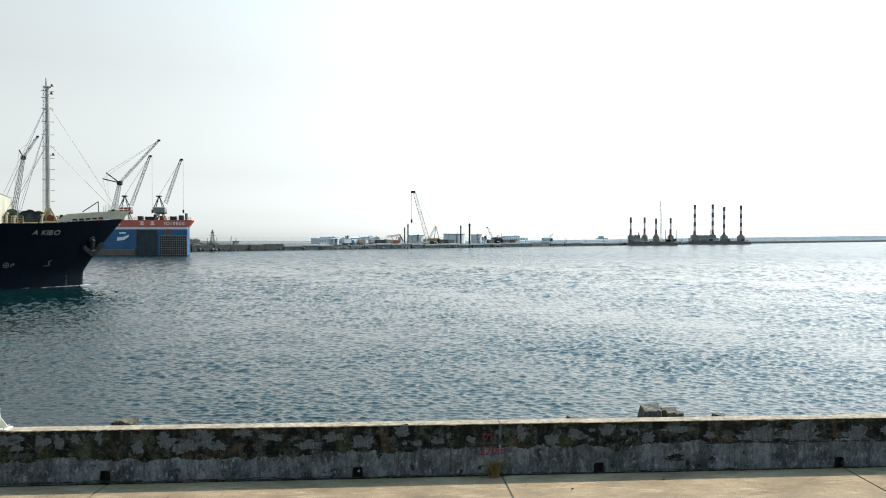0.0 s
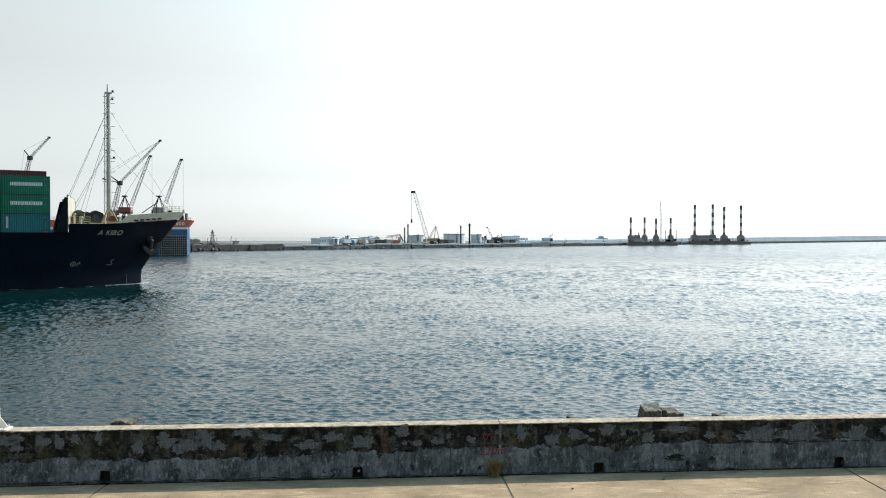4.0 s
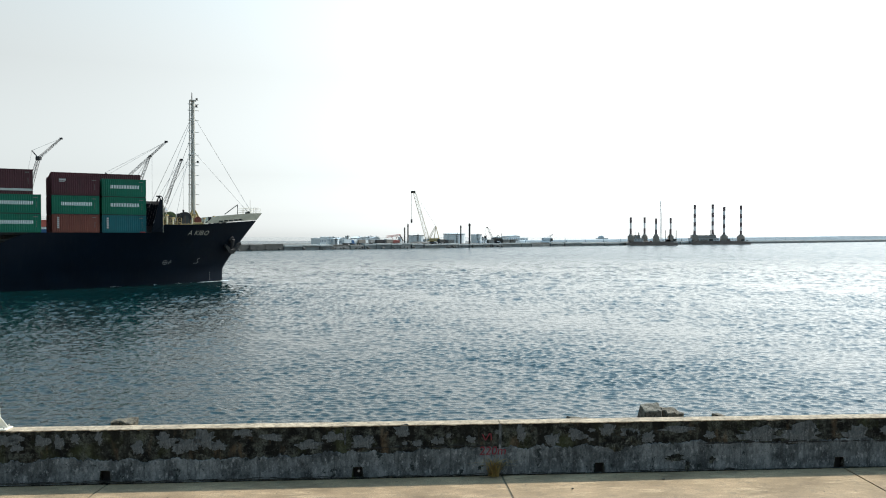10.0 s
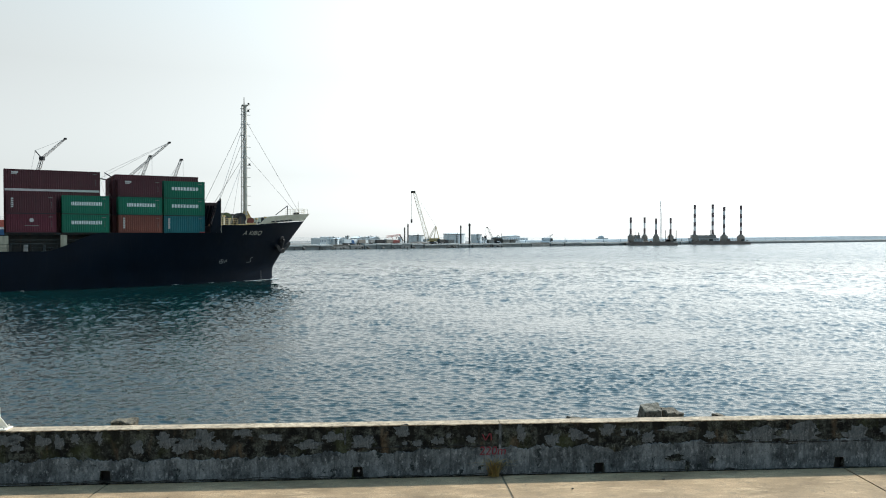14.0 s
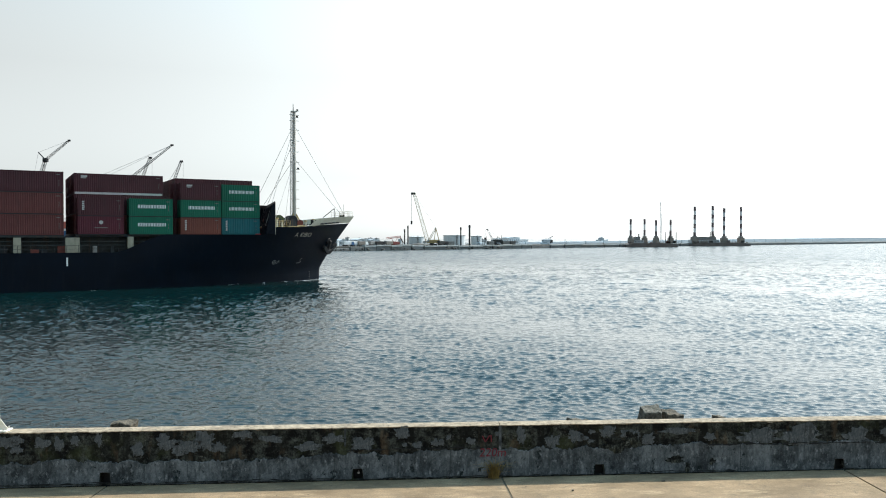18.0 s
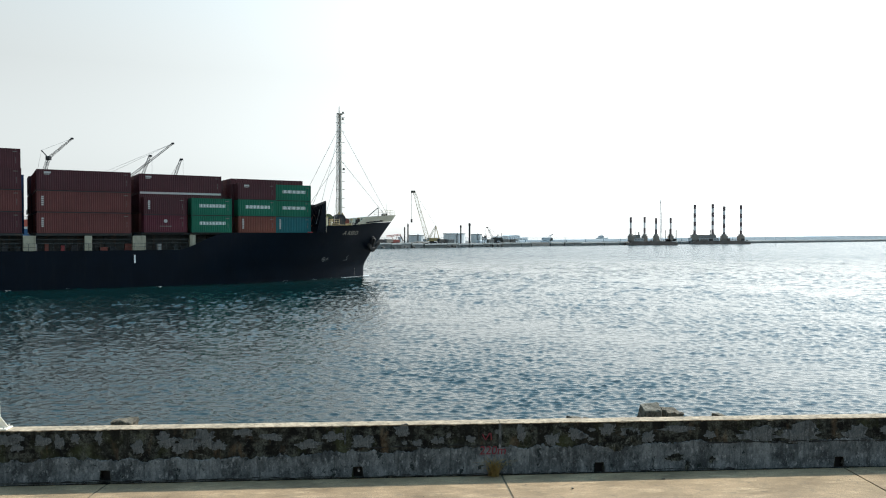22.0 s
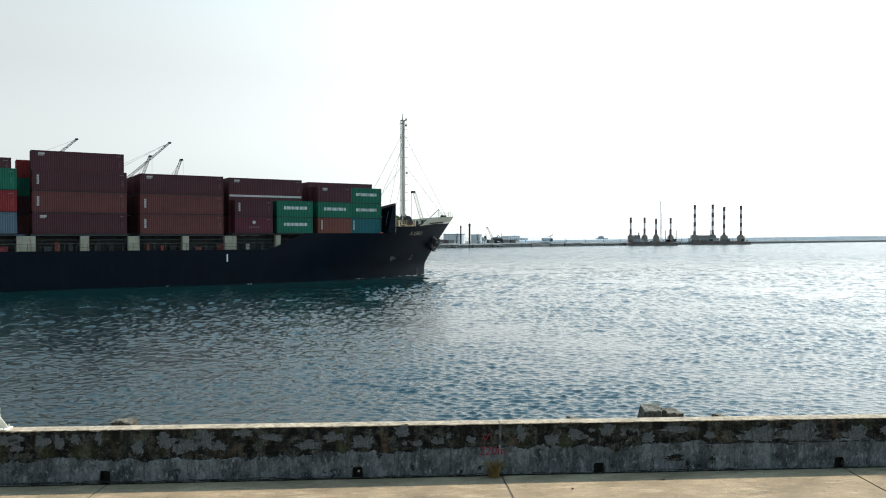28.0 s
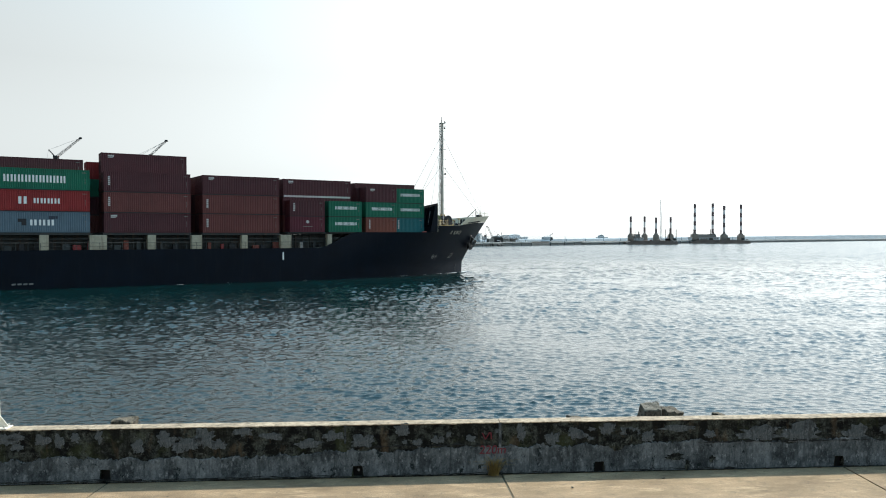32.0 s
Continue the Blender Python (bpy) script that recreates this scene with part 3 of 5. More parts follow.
def stone(size, seed, sharp=0.12):
    bm = bmesh.new()
    box(bm, [-s / 2 for s in size], [s / 2 for s in size], min(size) * 0.05)
    bmesh.ops.subdivide_edges(bm, edges=bm.edges[:], cuts=4, use_grid_fill=True)
    for v in bm.verts:
        v.co += Vector(noise.noise_vector(v.co * 17 + Vector((seed, 3, 0)))) * min(size) * sharp * 0.45
        v.co += Vector(noise.noise_vector(v.co * 5 + Vector((seed, 0, 0)))) * min(size) * sharp
    return bm


for name, sz, m, sd in (("concrete_block", (0.40, 0.30, 0.70), pose(4.375, 16.37, 3.575, 24, -3, 8), 1.0),
                        ("armour_rock", (0.44, 0.36, 0.42), pose(4.82, 16.43, 3.585, 6, 8, 20), 5.0),
                        ("armour_rock", (0.42, 0.36, 0.72), pose(-6.205, 15.04, 3.55, 2, 1, -5), 9.0),
                        ("armour_rock", (0.46, 0.40, 0.50), pose(2.85, 16.22, 3.41, 4, 3, 12), 12.0),
                        ("armour_rock", (0.18, 0.22, 0.40), pose(5.85, 16.43, 3.50, 5, 0, 30), 17.0)):
    solo(name, stone(sz, sd, 0.13 if name == "concrete_block" else 0.15), M_STONE if name == "concrete_block" else M_ROCK, "weathered grey block on the rubble behind the sea wall" if name == "concrete_block" else "dark weathered rock behind the sea wall", "block" if name == "concrete_block" else "rock", "armour stones", at=m)

# the cream post on the parapet
post = thing("lamp_post", "cream painted tapered steel post bolted to the sea wall", "post", at=QUAY @ pose(-7.31, 0.125, WALL_H + 0.014))
part("shaft", rod(rodded((0, 0, 0.02), (0, 0, 2.2), 0.118, 0.05, 24), (0, 0, 2.2), (0, 0, 7.0), 0.062, 0.05, 24), M_POST, post)
part("base_plate", boxed((-0.27, -0.12, 0), (0.27, 0.12, 0.022), 0.004), M_POST, post)
for sx in (-1, 1):
    bm = prism(bmesh.new(), [(sx * 0.12, 0.022), (sx * 0.245, 0.022), (sx * 0.245, 0.04), (sx * 0.125, 0.2)], 1, -0.006, 0.006)
    part("gusset", bm, M_POST, post)
    for sy in (-1, 1):
        bolt = part("bolt", rodded((sx * 0.22, sy * 0.085, 0.022), (sx * 0.22, sy * 0.085, 0.06), 0.014, n=6), M_BOLT, post)


def weed():
    """A dry tuft of thin blades."""
    rnd = random.Random(4)
    bm = bmesh.new()
    for i in range(230):
        a, lean, h = rnd.random() * 6.28, 0.25 + rnd.random() * 0.95, 0.12 + rnd.random() ** 1.3 * 0.28
        x0, y0 = rnd.gauss(0, 0.03), rnd.gauss(0, 0.015)
        w = 0.002 + rnd.random() * 0.004
        dx, dy = math.cos(a), math.sin(a) * 0.35 - 0.25
        pts = [(x0, y0, 0), (x0 + dx * lean * h * 0.35, y0 + dy * lean * h * 0.35, h * 0.6), (x0 + dx * lean * h, y0 + dy * lean * h, h * (1 - 0.3 * lean))]
        px, py = -math.sin(a) * w, math.cos(a) * w
        l = [bm.verts.new((p[0] + px * k, p[1] + py * k, p[2])) for p, k in zip(pts, (1, 0.8, 0.1))]
        r = [bm.verts.new((p[0] - px * k, p[1] - py * k, p[2])) for p, k in zip(pts, (1, 0.8, 0.1))]
        for j in range(2):
            bm.faces.new((l[j], l[j + 1], r[j + 1], r[j]))
    return bm


solo("weed_tuft", weed(), M_WEED, "dry yellow-brown weed at the foot of the sea wall", "weed", at=QUAY @ pose(0.84, -0.09, 0.0) @ Matrix.Scale(1.1, 4))
part("drain_pipe", rodded((-1.40, 0.02, 0.10), (-1.40, 0.18, 0.11), 0.02, n=10), M_GRID, parapet, "white plastic pipe end in a drain hole")
# faded red paint on the wall: an arrow head and a distance
for x0, z0, x1, z1 in ((0.66, 0.69, 0.71, 0.585), (0.71, 0.585, 0.78, 0.70), (0.80, 0.70, 0.81, 0.59)):
    d = Vector((x1 - x0, 0, z1 - z0))
    bm = bmesh.new()
    bmesh.ops.create_cube(bm, size=1.0, matrix=Matrix.LocRotScale(((x0 + x1) / 2, -0.0165, (z0 + z1) / 2), Euler((0, -math.atan2(d.z, d.x), 0)), (d.length, 0.003, 0.017)))
    part("red_stroke", bm, M_GRAFFITI, parapet, "faded red painted stroke")
cu = bpy.data.curves.new("red_writing", "FONT")
cu.body, cu.size, cu.extrude, cu.shear = "220m", 0.20, 0.0015, 0.15
cu.materials.append(M_GRAFFITI)
ob = tagged(new("red_writing", cu), "faded red painted writing")
ob.parent = parapet
ob.matrix_basis = pose(0.60, -0.0205, 0.345, 90)
solo("pebble", stone((0.05, 0.03, 0.02), 2.0), M_STONE, "small dark chip of stone lying on the quay", "stone", at=QUAY @ pose(3.6, -0.42, 0.008))
solo("pebble", stone((0.03, 0.03, 0.02), 3.0), M_STONE, "small dark chip of stone lying on the quay", "stone", at=QUAY @ pose(2.0, -0.8, 0.008))

# ---- the container ship: local x forward from the foremast, y to port, z up from the waterline ----
def smooth(a, b, x):
    k = min(1.0, max(0.0, (x - a) / (b - a)))
    return k * k * (3 - 2 * k)


def stem(w):
    return 4.5 + 6.0 * max(0.0, (w - 2.0) / 8.4) ** 1.12 if w > 2.0 else 4.5


def half_breadth(u, w):
    k = min(1.0, max(0.0, w / 9.0))
    d = max(0.0, stem(w) - u)
    reach, n = 37 - 9 * k, 1.75 + 0.3 * k
    s = min(1.0, d / reach)
    return 10.3 * (1 - (1 - s) ** n) + 0.02


def sheer(u):
    """The top edge of the dark hull."""
    t = 5.36 + 2.59 * smooth(-29.2, -23.2, u)
    if u > -7.7:
        t += 1.25 * smooth(-7.7, -6.7, u) + 0.95 * smooth(-4.0, 12.0, u)
    return t


SHIP_LABEL = "navy container ship under way with stacked containers"
ship = thing("container_ship", SHIP_LABEL, "ship")
AFT = -104.0


def hull_mesh():
    bm = bmesh.new()
    ss = sorted({(i / 46) ** 1.5 for i in range(47)} | {(stem(8) - u) / (stem(8) - AFT) for u in (-29.2, -28, -26.8, -25.6, -24.4, -23.2, -7.75, -6.65)})
    n = 16
    sides = []
    for y in (-1, 1):
        grid = []
        for s in ss:
            u0 = stem(8) + (AFT - stem(8)) * s
            top = sheer(u0)
            col = []
            for j in range(n + 1):
                w = -2.5 + (top + 2.5) * j / n
                u = stem(w) + (AFT - stem(w)) * s
                col.append(bm.verts.new((u, y * half_breadth(u, w), w)))
            grid.append(col)
        for a, b in zip(grid, grid[1:]):
            for j in range(n):
                bm.faces.new((a[j], a[j + 1], b[j + 1], b[j]))
        sides.append(grid)
    l, r = sides[0][-1], sides[1][-1]
    for j in range(n):
        bm.faces.new((l[j], l[j + 1], r[j + 1], r[j]))
    for j in range(n):
        bm.faces.new((sides[0][0][j], sides[1][0][j], sides[1][0][j + 1], sides[0][0][j + 1]))
    bmesh.ops.recalc_face_normals(bm, faces=bm.faces[:])
    for f in bm.faces:
        f.smooth = True
    return bm


hull = part("hull", hull_mesh(), M_HULL, ship, "dark navy painted steel hull")


def deck_mesh(u0, u1, drop):
    bm = bmesh.new()
    rows = []
    n = 24
    for i in range(n + 1):
        u = u0 + (u1 - u0) * i / n
        z = sheer(u) - drop
        b = max(0.02, half_breadth(u, z) - 0.05)
        rows.append((bm.verts.new((u, -b, z)), bm.verts.new((u, b, z))))
    for a, b in zip(rows, rows[1:]):
        bm.faces.new((a[0], b[0], b[1], a[1]))
    return bm


part("main_deck", deck_mesh(AFT + 0.1, -28.2, 0.05), M_DECK, ship)
part("fore_deck", deck_mesh(-28.2, -7.6, 0.12), M_DECK, ship)
part("forecastle_deck", deck_mesh(-6.6, 9.9, 0.35), M_DECK, ship)
part("forecastle_bulkhead", boxed((-7.6, -7.9, 7.8), (-7.3, 7.9, 9.0)), M_HULL, ship)


def skin(u0, u1, lo, hi, n=20, thick=0.12):
    """A plate that follows the ship's side from lo(u) to hi(u), starboard and port joined at the bow."""
    bm = bmesh.new()
    for y in (-1, 1):
        rows = []
        for i in range(n + 1):
            u = u0 + (u1 - u0) * i / n
            q = []
            for w, t in ((lo(u), 0), (hi(u), 0), (hi(u), thick), (lo(u), thick)):
                ua = min(u, stem(w) - 0.02)
                q.append(bm.verts.new((ua, y * max(0.0, half_breadth(ua, w) - t), w)))
            rows.append(q)
        for a, b in zip(rows, rows[1:]):
            for j in range(4):
                bm.faces.new((a[j], b[j], b[(j + 1) % 4], a[(j + 1) % 4]))
        bm.faces.new(rows[0])
        bm.faces.new(rows[-1][::-1])
    bmesh.ops.recalc_face_normals(bm, faces=bm.faces[:])
    return bm


def bul_lo(u):
    return sheer(u) + 0.0


def bul_hi(u):
    return sheer(u) + 0.02 + 1.05 * smooth(0.4, 2.4, u) + 0.10 * smooth(2, 11, u)


bulwark = part("bulwark", skin(0.4, 11.2, bul_lo, bul_hi, 26), M_CREAM, ship, "cream painted forecastle bulwark")
for u in (3.0, 3.9, 4.8, 5.7, 6.6):
    b = half_breadth(u, sheer(u) + 0.3)
    part("freeing_port", boxed((u, -b - 0.03, sheer(u) + 0.12), (u + 0.6, -b + 0.3, sheer(u) + 0.34)), M_BLACK, bulwark)


def rail(parent, pts, height, gap=1.5, r=0.03, bars=3, mat=None, name="railing"):
    """Posts and bars of a railing along a line of points."""
    bm, posts = bmesh.new(), []
    for a, b in zip(pts, pts[1:]):
        a, b = Vector(a), Vector(b)
        for k in range(1, bars + 1):
            rod(bm, a + Vector((0, 0, height * k / bars)), b + Vector((0, 0, height * k / bars)), r * 0.7, n=4)
        m = max(1, round((b - a).length / gap))
        posts += [a.lerp(b, i / m) for i in range(m)]
    posts.append(Vector(pts[-1]))
    railing = part(name, bm, mat or M_COAM, parent)
    for p in posts:
        part("post", rodded(p, p + Vector((0, 0, height)), r, n=4), mat or M_COAM, railing)
    return railing


tip = bul_hi(10.0) - 0.05
rail(ship, [(7.6, -1.9, bul_hi(7.6)), (9.6, -0.75, tip), (10.9, 0, tip), (9.6, 0.75, tip), (7.6, 1.9, bul_hi(7.6))], 0.95, 0.7, 0.03, 3, M_CREAM, "bow_railing")
part("jackstaff", rodded((9.2, 0, tip - 0.9), (9.2, 0, tip + 2.3), 0.05, 0.03), M_MASTW, ship)
part("bow_fairlead", rodded((8.8, -0.7, tip + 0.1), (8.8, 0.7, tip + 0.1), 0.28, n=10), M_BLACK, ship)

# the foremast with its steps, lights and stays
mast = part("foremast", rodded((0, 0, 8.9), (0, 0, 29.3), 0.33, 0.22, 14), M_MASTW, ship, "tall white steel foremast")
part("mast_foot", rodded((0, 0, 8.9), (0, 0, 11.0), 0.62, 0.40, 12), M_YELLOW, mast)
part("mast_ladder", lattice(bmesh.new(), (-0.55, 0, 11), (-0.42, 0, 29.4), 0.36, 0.32, 34, 0.035), M_MASTW, mast)
part("mast_cap", boxed((-0.55, -0.35, 29.3), (0.45, 0.35, 29.5), 0.03), M_MASTW, mast)
part("antenna", rodded((-0.2, 0, 29.5), (-0.2, 0, 30.7), 0.09, 0.05), M_COAM, mast)
for z in (12.6, 14.2, 15.8, 17.3, 18.9, 20.6, 22.4, 24.3, 26.2, 27.8, 28.8):
    part("mast_rung", rodded((-0.85, 0, z), (0.85, 0, z), 0.05, n=6), M_MASTW, mast)
for z, x in ((19.4, 0.62), (29.55, 0.5), (28.4, 0.45)):
    lamp = part("mast_lamp", boxed((x - 0.1, -0.12, z), (x + 0.2, 0.12, z + 0.28), 0.04), M_COAM, mast)
    part("lamp_bracket", boxed((0.1, -0.06, z - 0.08), (x + 0.3, 0.06, z)), M_MASTW, lamp)
for a, b in (((0, 0, 27.0), (9.3, 0, 11.6)), ((0, 0, 21.2), (8.8, 0, 11.5)), ((0, -0.2, 27.2), (-7.2, -6.6, 9.4)), ((0, -0.2, 21.2), (-6.0, -6.8, 9.4)),
             ((0, 0.2, 27.2), (-7.2, 6.6, 9.4)), ((0, 0.2, 21.2), (-6.0, 6.8, 9.4)), ((0, -0.2, 24.5), (-4.2, -7.2, 9.5)), ((0, 0.2, 24.5), (-4.2, 7.2, 9.5))):
    part("stay", rodded(a, b, 0.032, n=5), M_WIRE, mast)

# the breakwater plate before the containers
def swept(u0, u1, thick, low, tops):
    """A half of the V from the ship's side (u0) to the middle (u1); tops are its heights there."""
    out = bmesh.new()
    for u, y, t in ((u0, 8.3, tops[0]), (u1, 0.0, tops[1])):
        for d in (0.0, thick):
            for z in (low, t):
                out.verts.new((u + d, y, z))
    v = list(out.verts)
    for f in ((0, 1, 3, 2), (4, 6, 7, 5), (0, 4, 5, 1), (2, 3, 7, 6), (1, 5, 7, 3), (0, 2, 6, 4)):
        out.faces.new([v[k] for k in f])
    bmesh.ops.recalc_face_normals(out, faces=out.faces[:])
    return out


bw = part("breakwater", boxed((-4.98, -0.12, 8.0), (-4.70, 0.12, 12.66)), M_HULL, ship, "tall navy V-shaped breakwater plate")
for s in (-1, 1):
    for name, mat, u, thick, drop, label in (("plate", M_HULL, -6.25, 0.14, 0.0, ""), ("fore_face", M_CREAM, -6.105, 0.05, 0.12, "cream painted fore face")):
        half = part(name, swept(u, u + 1.35, thick, 8.0, (13.3 - drop, 12.95 - drop)), mat, bw, label)
        half.matrix_basis = Matrix.Diagonal((1, s, 1, 1))
        if s < 0:
            half.data.flip_normals()
    for i in range(7):
        y = s * (8.25 - i * 1.3)
        u = -6.25 + 1.35 * (8.3 - abs(y)) / 8.3
        part("rib", prism(bmesh.new(), [(u - 1.45, 8.0), (u - 0.002, 8.0), (u - 0.002, 12.9 - 0.08 * i), (u - 0.32, 12.9 - 0.08 * i)], 1, y - 0.05, y + 0.05), M_HULL, bw)


def winch(x, y, r, drum=None, side=None):
    w = part("winch", boxed((x - 1.0, y - 1.5, 9.0), (x + 1.0, y + 1.5, 9.35), 0.04), M_YELLOW, ship, "mooring winch with black rope drum")
    part("drum", rodded((x, y - 0.9, 10.3), (x, y + 0.9, 10.3), r, n=18), drum or M_BLACK, w)
    for s in (-1, 1):
        part("flange", rodded((x, y + s * 0.9, 10.3), (x, y + s * 1.0, 10.3), r * 1.28, n=18), side or M_BLACK, w)
        part("bearing", prism(bmesh.new(), [(x - 0.8, 9.3), (x + 0.8, 9.3), (x + 0.25, 10.6), (x - 0.25, 10.6)], 1, y + s * 1.15 - 0.08, y + s * 1.15 + 0.08), M_COAM, w)


winch(-4.6, -4.6, 0.72, None, M_GEARGREEN)
winch(-2.4, -5.0, 0.68)
winch(-5.2, -1.6, 0.5, M_BARGE, M_RUSTRED)
winch(-3.1, 4.4, 0.75)
for x, y, h in ((-5.2, -6.4, 1.3), (-4.3, -6.2, 0.9), (-0.9, -3.2, 1.2), (1.2, -2.2, 1.0), (2.9, -1.5, 1.3), (-5.5, -1.8, 1.7)):
    v = part("ventilator", rodded((x, y, 9.0), (x, y, 9.2 + h), 0.14, n=10), M_CREAM, ship)
    part("cowl", rodded((x, y, 9.2 + h), (x, y, 9.42 + h), 0.27, 0.2, 12), M_YELLOW, v)
for i in range(7):
    part("chain_guide", rodded((1.0 + i * 0.5, -1.6 - 0.05 * i, 9.6), (1.35 + i * 0.5, -1.6 - 0.05 * i, 9.75), 0.13, n=6), M_BLACK, ship)
part("windlass_frame", boxed((-0.9, -2.8, 9.2), (0.9, -1.1, 9.6), 0.05), M_YELLOW, ship)
part("gypsy_wheel", rodded((0.2, -2.4, 10.0), (0.2, -1.9, 10.0), 0.55, n=14), M_RUSTRED, ship)
for a in (-1, 1):
    part("mast_brace", rodded((0.2, a * 0.2, 11.6), (1.3, a * 0.9, 9.2), 0.13, n=8), M_YELLOW, mast)
    part("mast_brace", rodded((-0.2, a * 0.2, 11.6), (-1.2, a * 0.9, 9.2), 0.13, n=8), M_YELLOW, mast)
winch(-1.3, 4.6, 0.75)
for x, y in ((1.6, -4.4), (2.5, -4.0), (1.6, 4.4), (4.4, -2.6), (4.4, 2.6)):
    part("bollard", rodded((x, y, 9.4), (x, y, 10.5), 0.25, n=10), M_BLACK, ship)
part("davit_arm", rodded((4.4, -2.4, 11.0), (6.6, -2.0, 12.6), 0.07), M_COAM, ship)
part("davit_post", rodded((6.6, -2.0, 10.8), (6.6, -2.0, 12.6), 0.06), M_COAM, ship)
rail(ship, [(u, 0.25 - half_breadth(u, 9.2), sheer(u)) for u in (-6.0, -4.6, -3.2)], 1.0, 0.7, 0.03, 3, M_YELLOW, "forecastle_railing")

# anchor in its pocket
def on_side(u, w, out=0.0):
    """A pose on the starboard side: x aft to forward, y up, z outward."""
    p = Vector((u, -half_breadth(u, w), w))
    du = Vector((u + 0.2, -half_breadth(u + 0.2, w), w)) - p
    dw = Vector((u, -half_breadth(u, w + 0.2), w + 0.2)) - p
    x = du.normalized()
    z = x.cross(dw).normalized()
    y = z.cross(x)
    m = Matrix((x, y, z)).transposed().to_4x4()
    m.translation = p + z * out
    return m


bm = bmesh.new()
box(bm, (-0.2, -0.5, 0.0), (0.2, 1.2, 0.4), 0.08)
prism(bm, [(-0.55, -0.55), (-0.3, -0.95), (0.3, -0.95), (0.55, -0.55), (0.3, -0.25), (-0.3, -0.25)], 2, -0.1, 0.55)
for s in (-1, 1):
    prism(bm, [(s * 0.2, -0.85), (s * 0.75, -0.55), (s * 1.45, 0.25), (s * 1.3, 0.62), (s * 0.85, 0.3), (s * 0.3, -0.3)], 2, 0.1, 0.5)
anchor = part("anchor", bm, M_ANCHOR, ship, "dull grey stockless anchor in its pocket")
anchor.matrix_basis = on_side(5.5, 5.9, 0.35) @ pose(0, 0, 0, 0, 0, 8) @ Matrix.Scale(1.15, 4)
hp = part("hawse_pipe", rodded((0, 0, -0.3), (0, 0, 0.18), 0.62, 0.5, 16), M_BLACK, ship)
hp.matrix_basis = on_side(5.7, 6.9)

# the name on the bow and the hull's marks
for u, ch in ((-2.20, "A"), (-1.17, "K"), (-0.51, "I"), (-0.25, "B"), (0.42, "O")):
    cu = bpy.data.curves.new("name_letter", "FONT")
    cu.body, cu.size, cu.extrude, cu.shear, cu.offset = ch, 1.12, 0.004, 0.2, 0.0
    ob = new("name_letter", cu)
    cu.materials.append(M_NAME)
    ob.parent = hull
    ob.matrix_basis = on_side(u + 0.35, 7.62, 0.02) @ pose(-0.35, 0, 0)


def mark(name, u, w, strokes, width=0.09):
    bm = bmesh.new()
    for x0, y0, x1, y1 in strokes:
        d = math.hypot(x1 - x0, y1 - y0)
        m = pose((x0 + x1) / 2, (y0 + y1) / 2, 0, 0, 0, math.degrees(math.atan2(y1 - y0, x1 - x0))) @ Matrix.Diagonal((d, width, 0.02, 1))
        bmesh.ops.create_cube(bm, size=1.0, matrix=m)
    ob = part(name, bm, M_WHITE if name == "load_mark" else M_HULLMARK, hull)
    ob.matrix_basis = on_side(u, w, 0.03)


ring = [(0.38 * math.cos(a * 0.6283), 0.38 * math.sin(a * 0.6283), 0.38 * math.cos(a * 0.6283 + 0.6283), 0.38 * math.sin(a * 0.6283 + 0.6283)) for a in range(10)]
mark("thruster_mark", -5.0, 3.42, [(x0 - 0.42, y0, x1 - 0.42, y1) for x0, y0, x1, y1 in ring] + [(-0.42, -0.38, -0.42, 0.38), (-0.8, 0, -0.04, 0), (0.15, -0.35, 0.5, 0.35), (0.5, 0.35, 0.62, -0.1), (0.15, 0.05, 0.62, 0.05)])
mark("bulb_mark", -0.25, 3.35, [(-0.6, -0.2, 0.1, -0.2), (0.1, -0.2, 0.35, 0.0), (0.35, 0.0, 0.1, 0.2), (0.1, 0.2, 0.1, 0.5), (0.1, 0.5, 0.5, 0.62)])
mark("load_mark", -36.55, 4.1, [(0, -0.6, 0, 0.6)], 0.22)
for i in range(5):
    mark("draught_mark", 2.2, 0.35 + i * 0.3, [(-0.06, 0, 0.06, 0)], 0.12)
for i in range(4):
    mark("hull_writing", -74.6 + i * 0.7, 0.75, [(-0.25, 0.0, 0.25, 0.05)], 0.22)

# coaming, hatch covers, pillars, rails and gear along the side
part("hatch_coaming", box(boxed((-100, -7.6, 5.2), (-36.2, 7.6, 7.475)), (-36.19, -7.6, 5.2), (-21.8, 7.6, 7.6)), M_COAM, ship, "dark grey hatch coaming")
for a, b in ((-77.3, -64.8), (-63.3, -50.8), (-49.2, -36.8)):
    part("hatch_cover", boxed((a, -9.4, 7.47), (b, 9.4, 7.80), 0.04), M_COAM, ship)
part("hatch_cover", boxed((-35.4, -9.2, 7.62), (-22.1, 9.2, 7.93), 0.04), M_COAM, ship)
part("hatch_cover", boxed((-21.7, -7.4, 7.62), (-8.1, 7.4, 7.93), 0.04), M_COAM, ship)
for a, b in ((-71.4, -70.25), (-65.05, -62.75), (-57.15, -56.0), (-50.8, -49.25), (-43.1, -42.15), (-36.7, -34.9), (-28.55, -27.75), (-79.1, -77.1)):
    for y in (-1, 1):
        part("pillar", boxed((a, y * 9.7, 5.34), (b, y * 8.7, 7.465 if a < -36.5 else 7.61), 0.03), M_PILLAR, ship, "cream painted container pillar")
rail(ship, [(-100, -10.1, 5.36), (-29.0, -9.8, 5.36)], 1.0, 1.5, 0.03, 2, M_COAM, "side_railing")
rnd = random.Random(8)
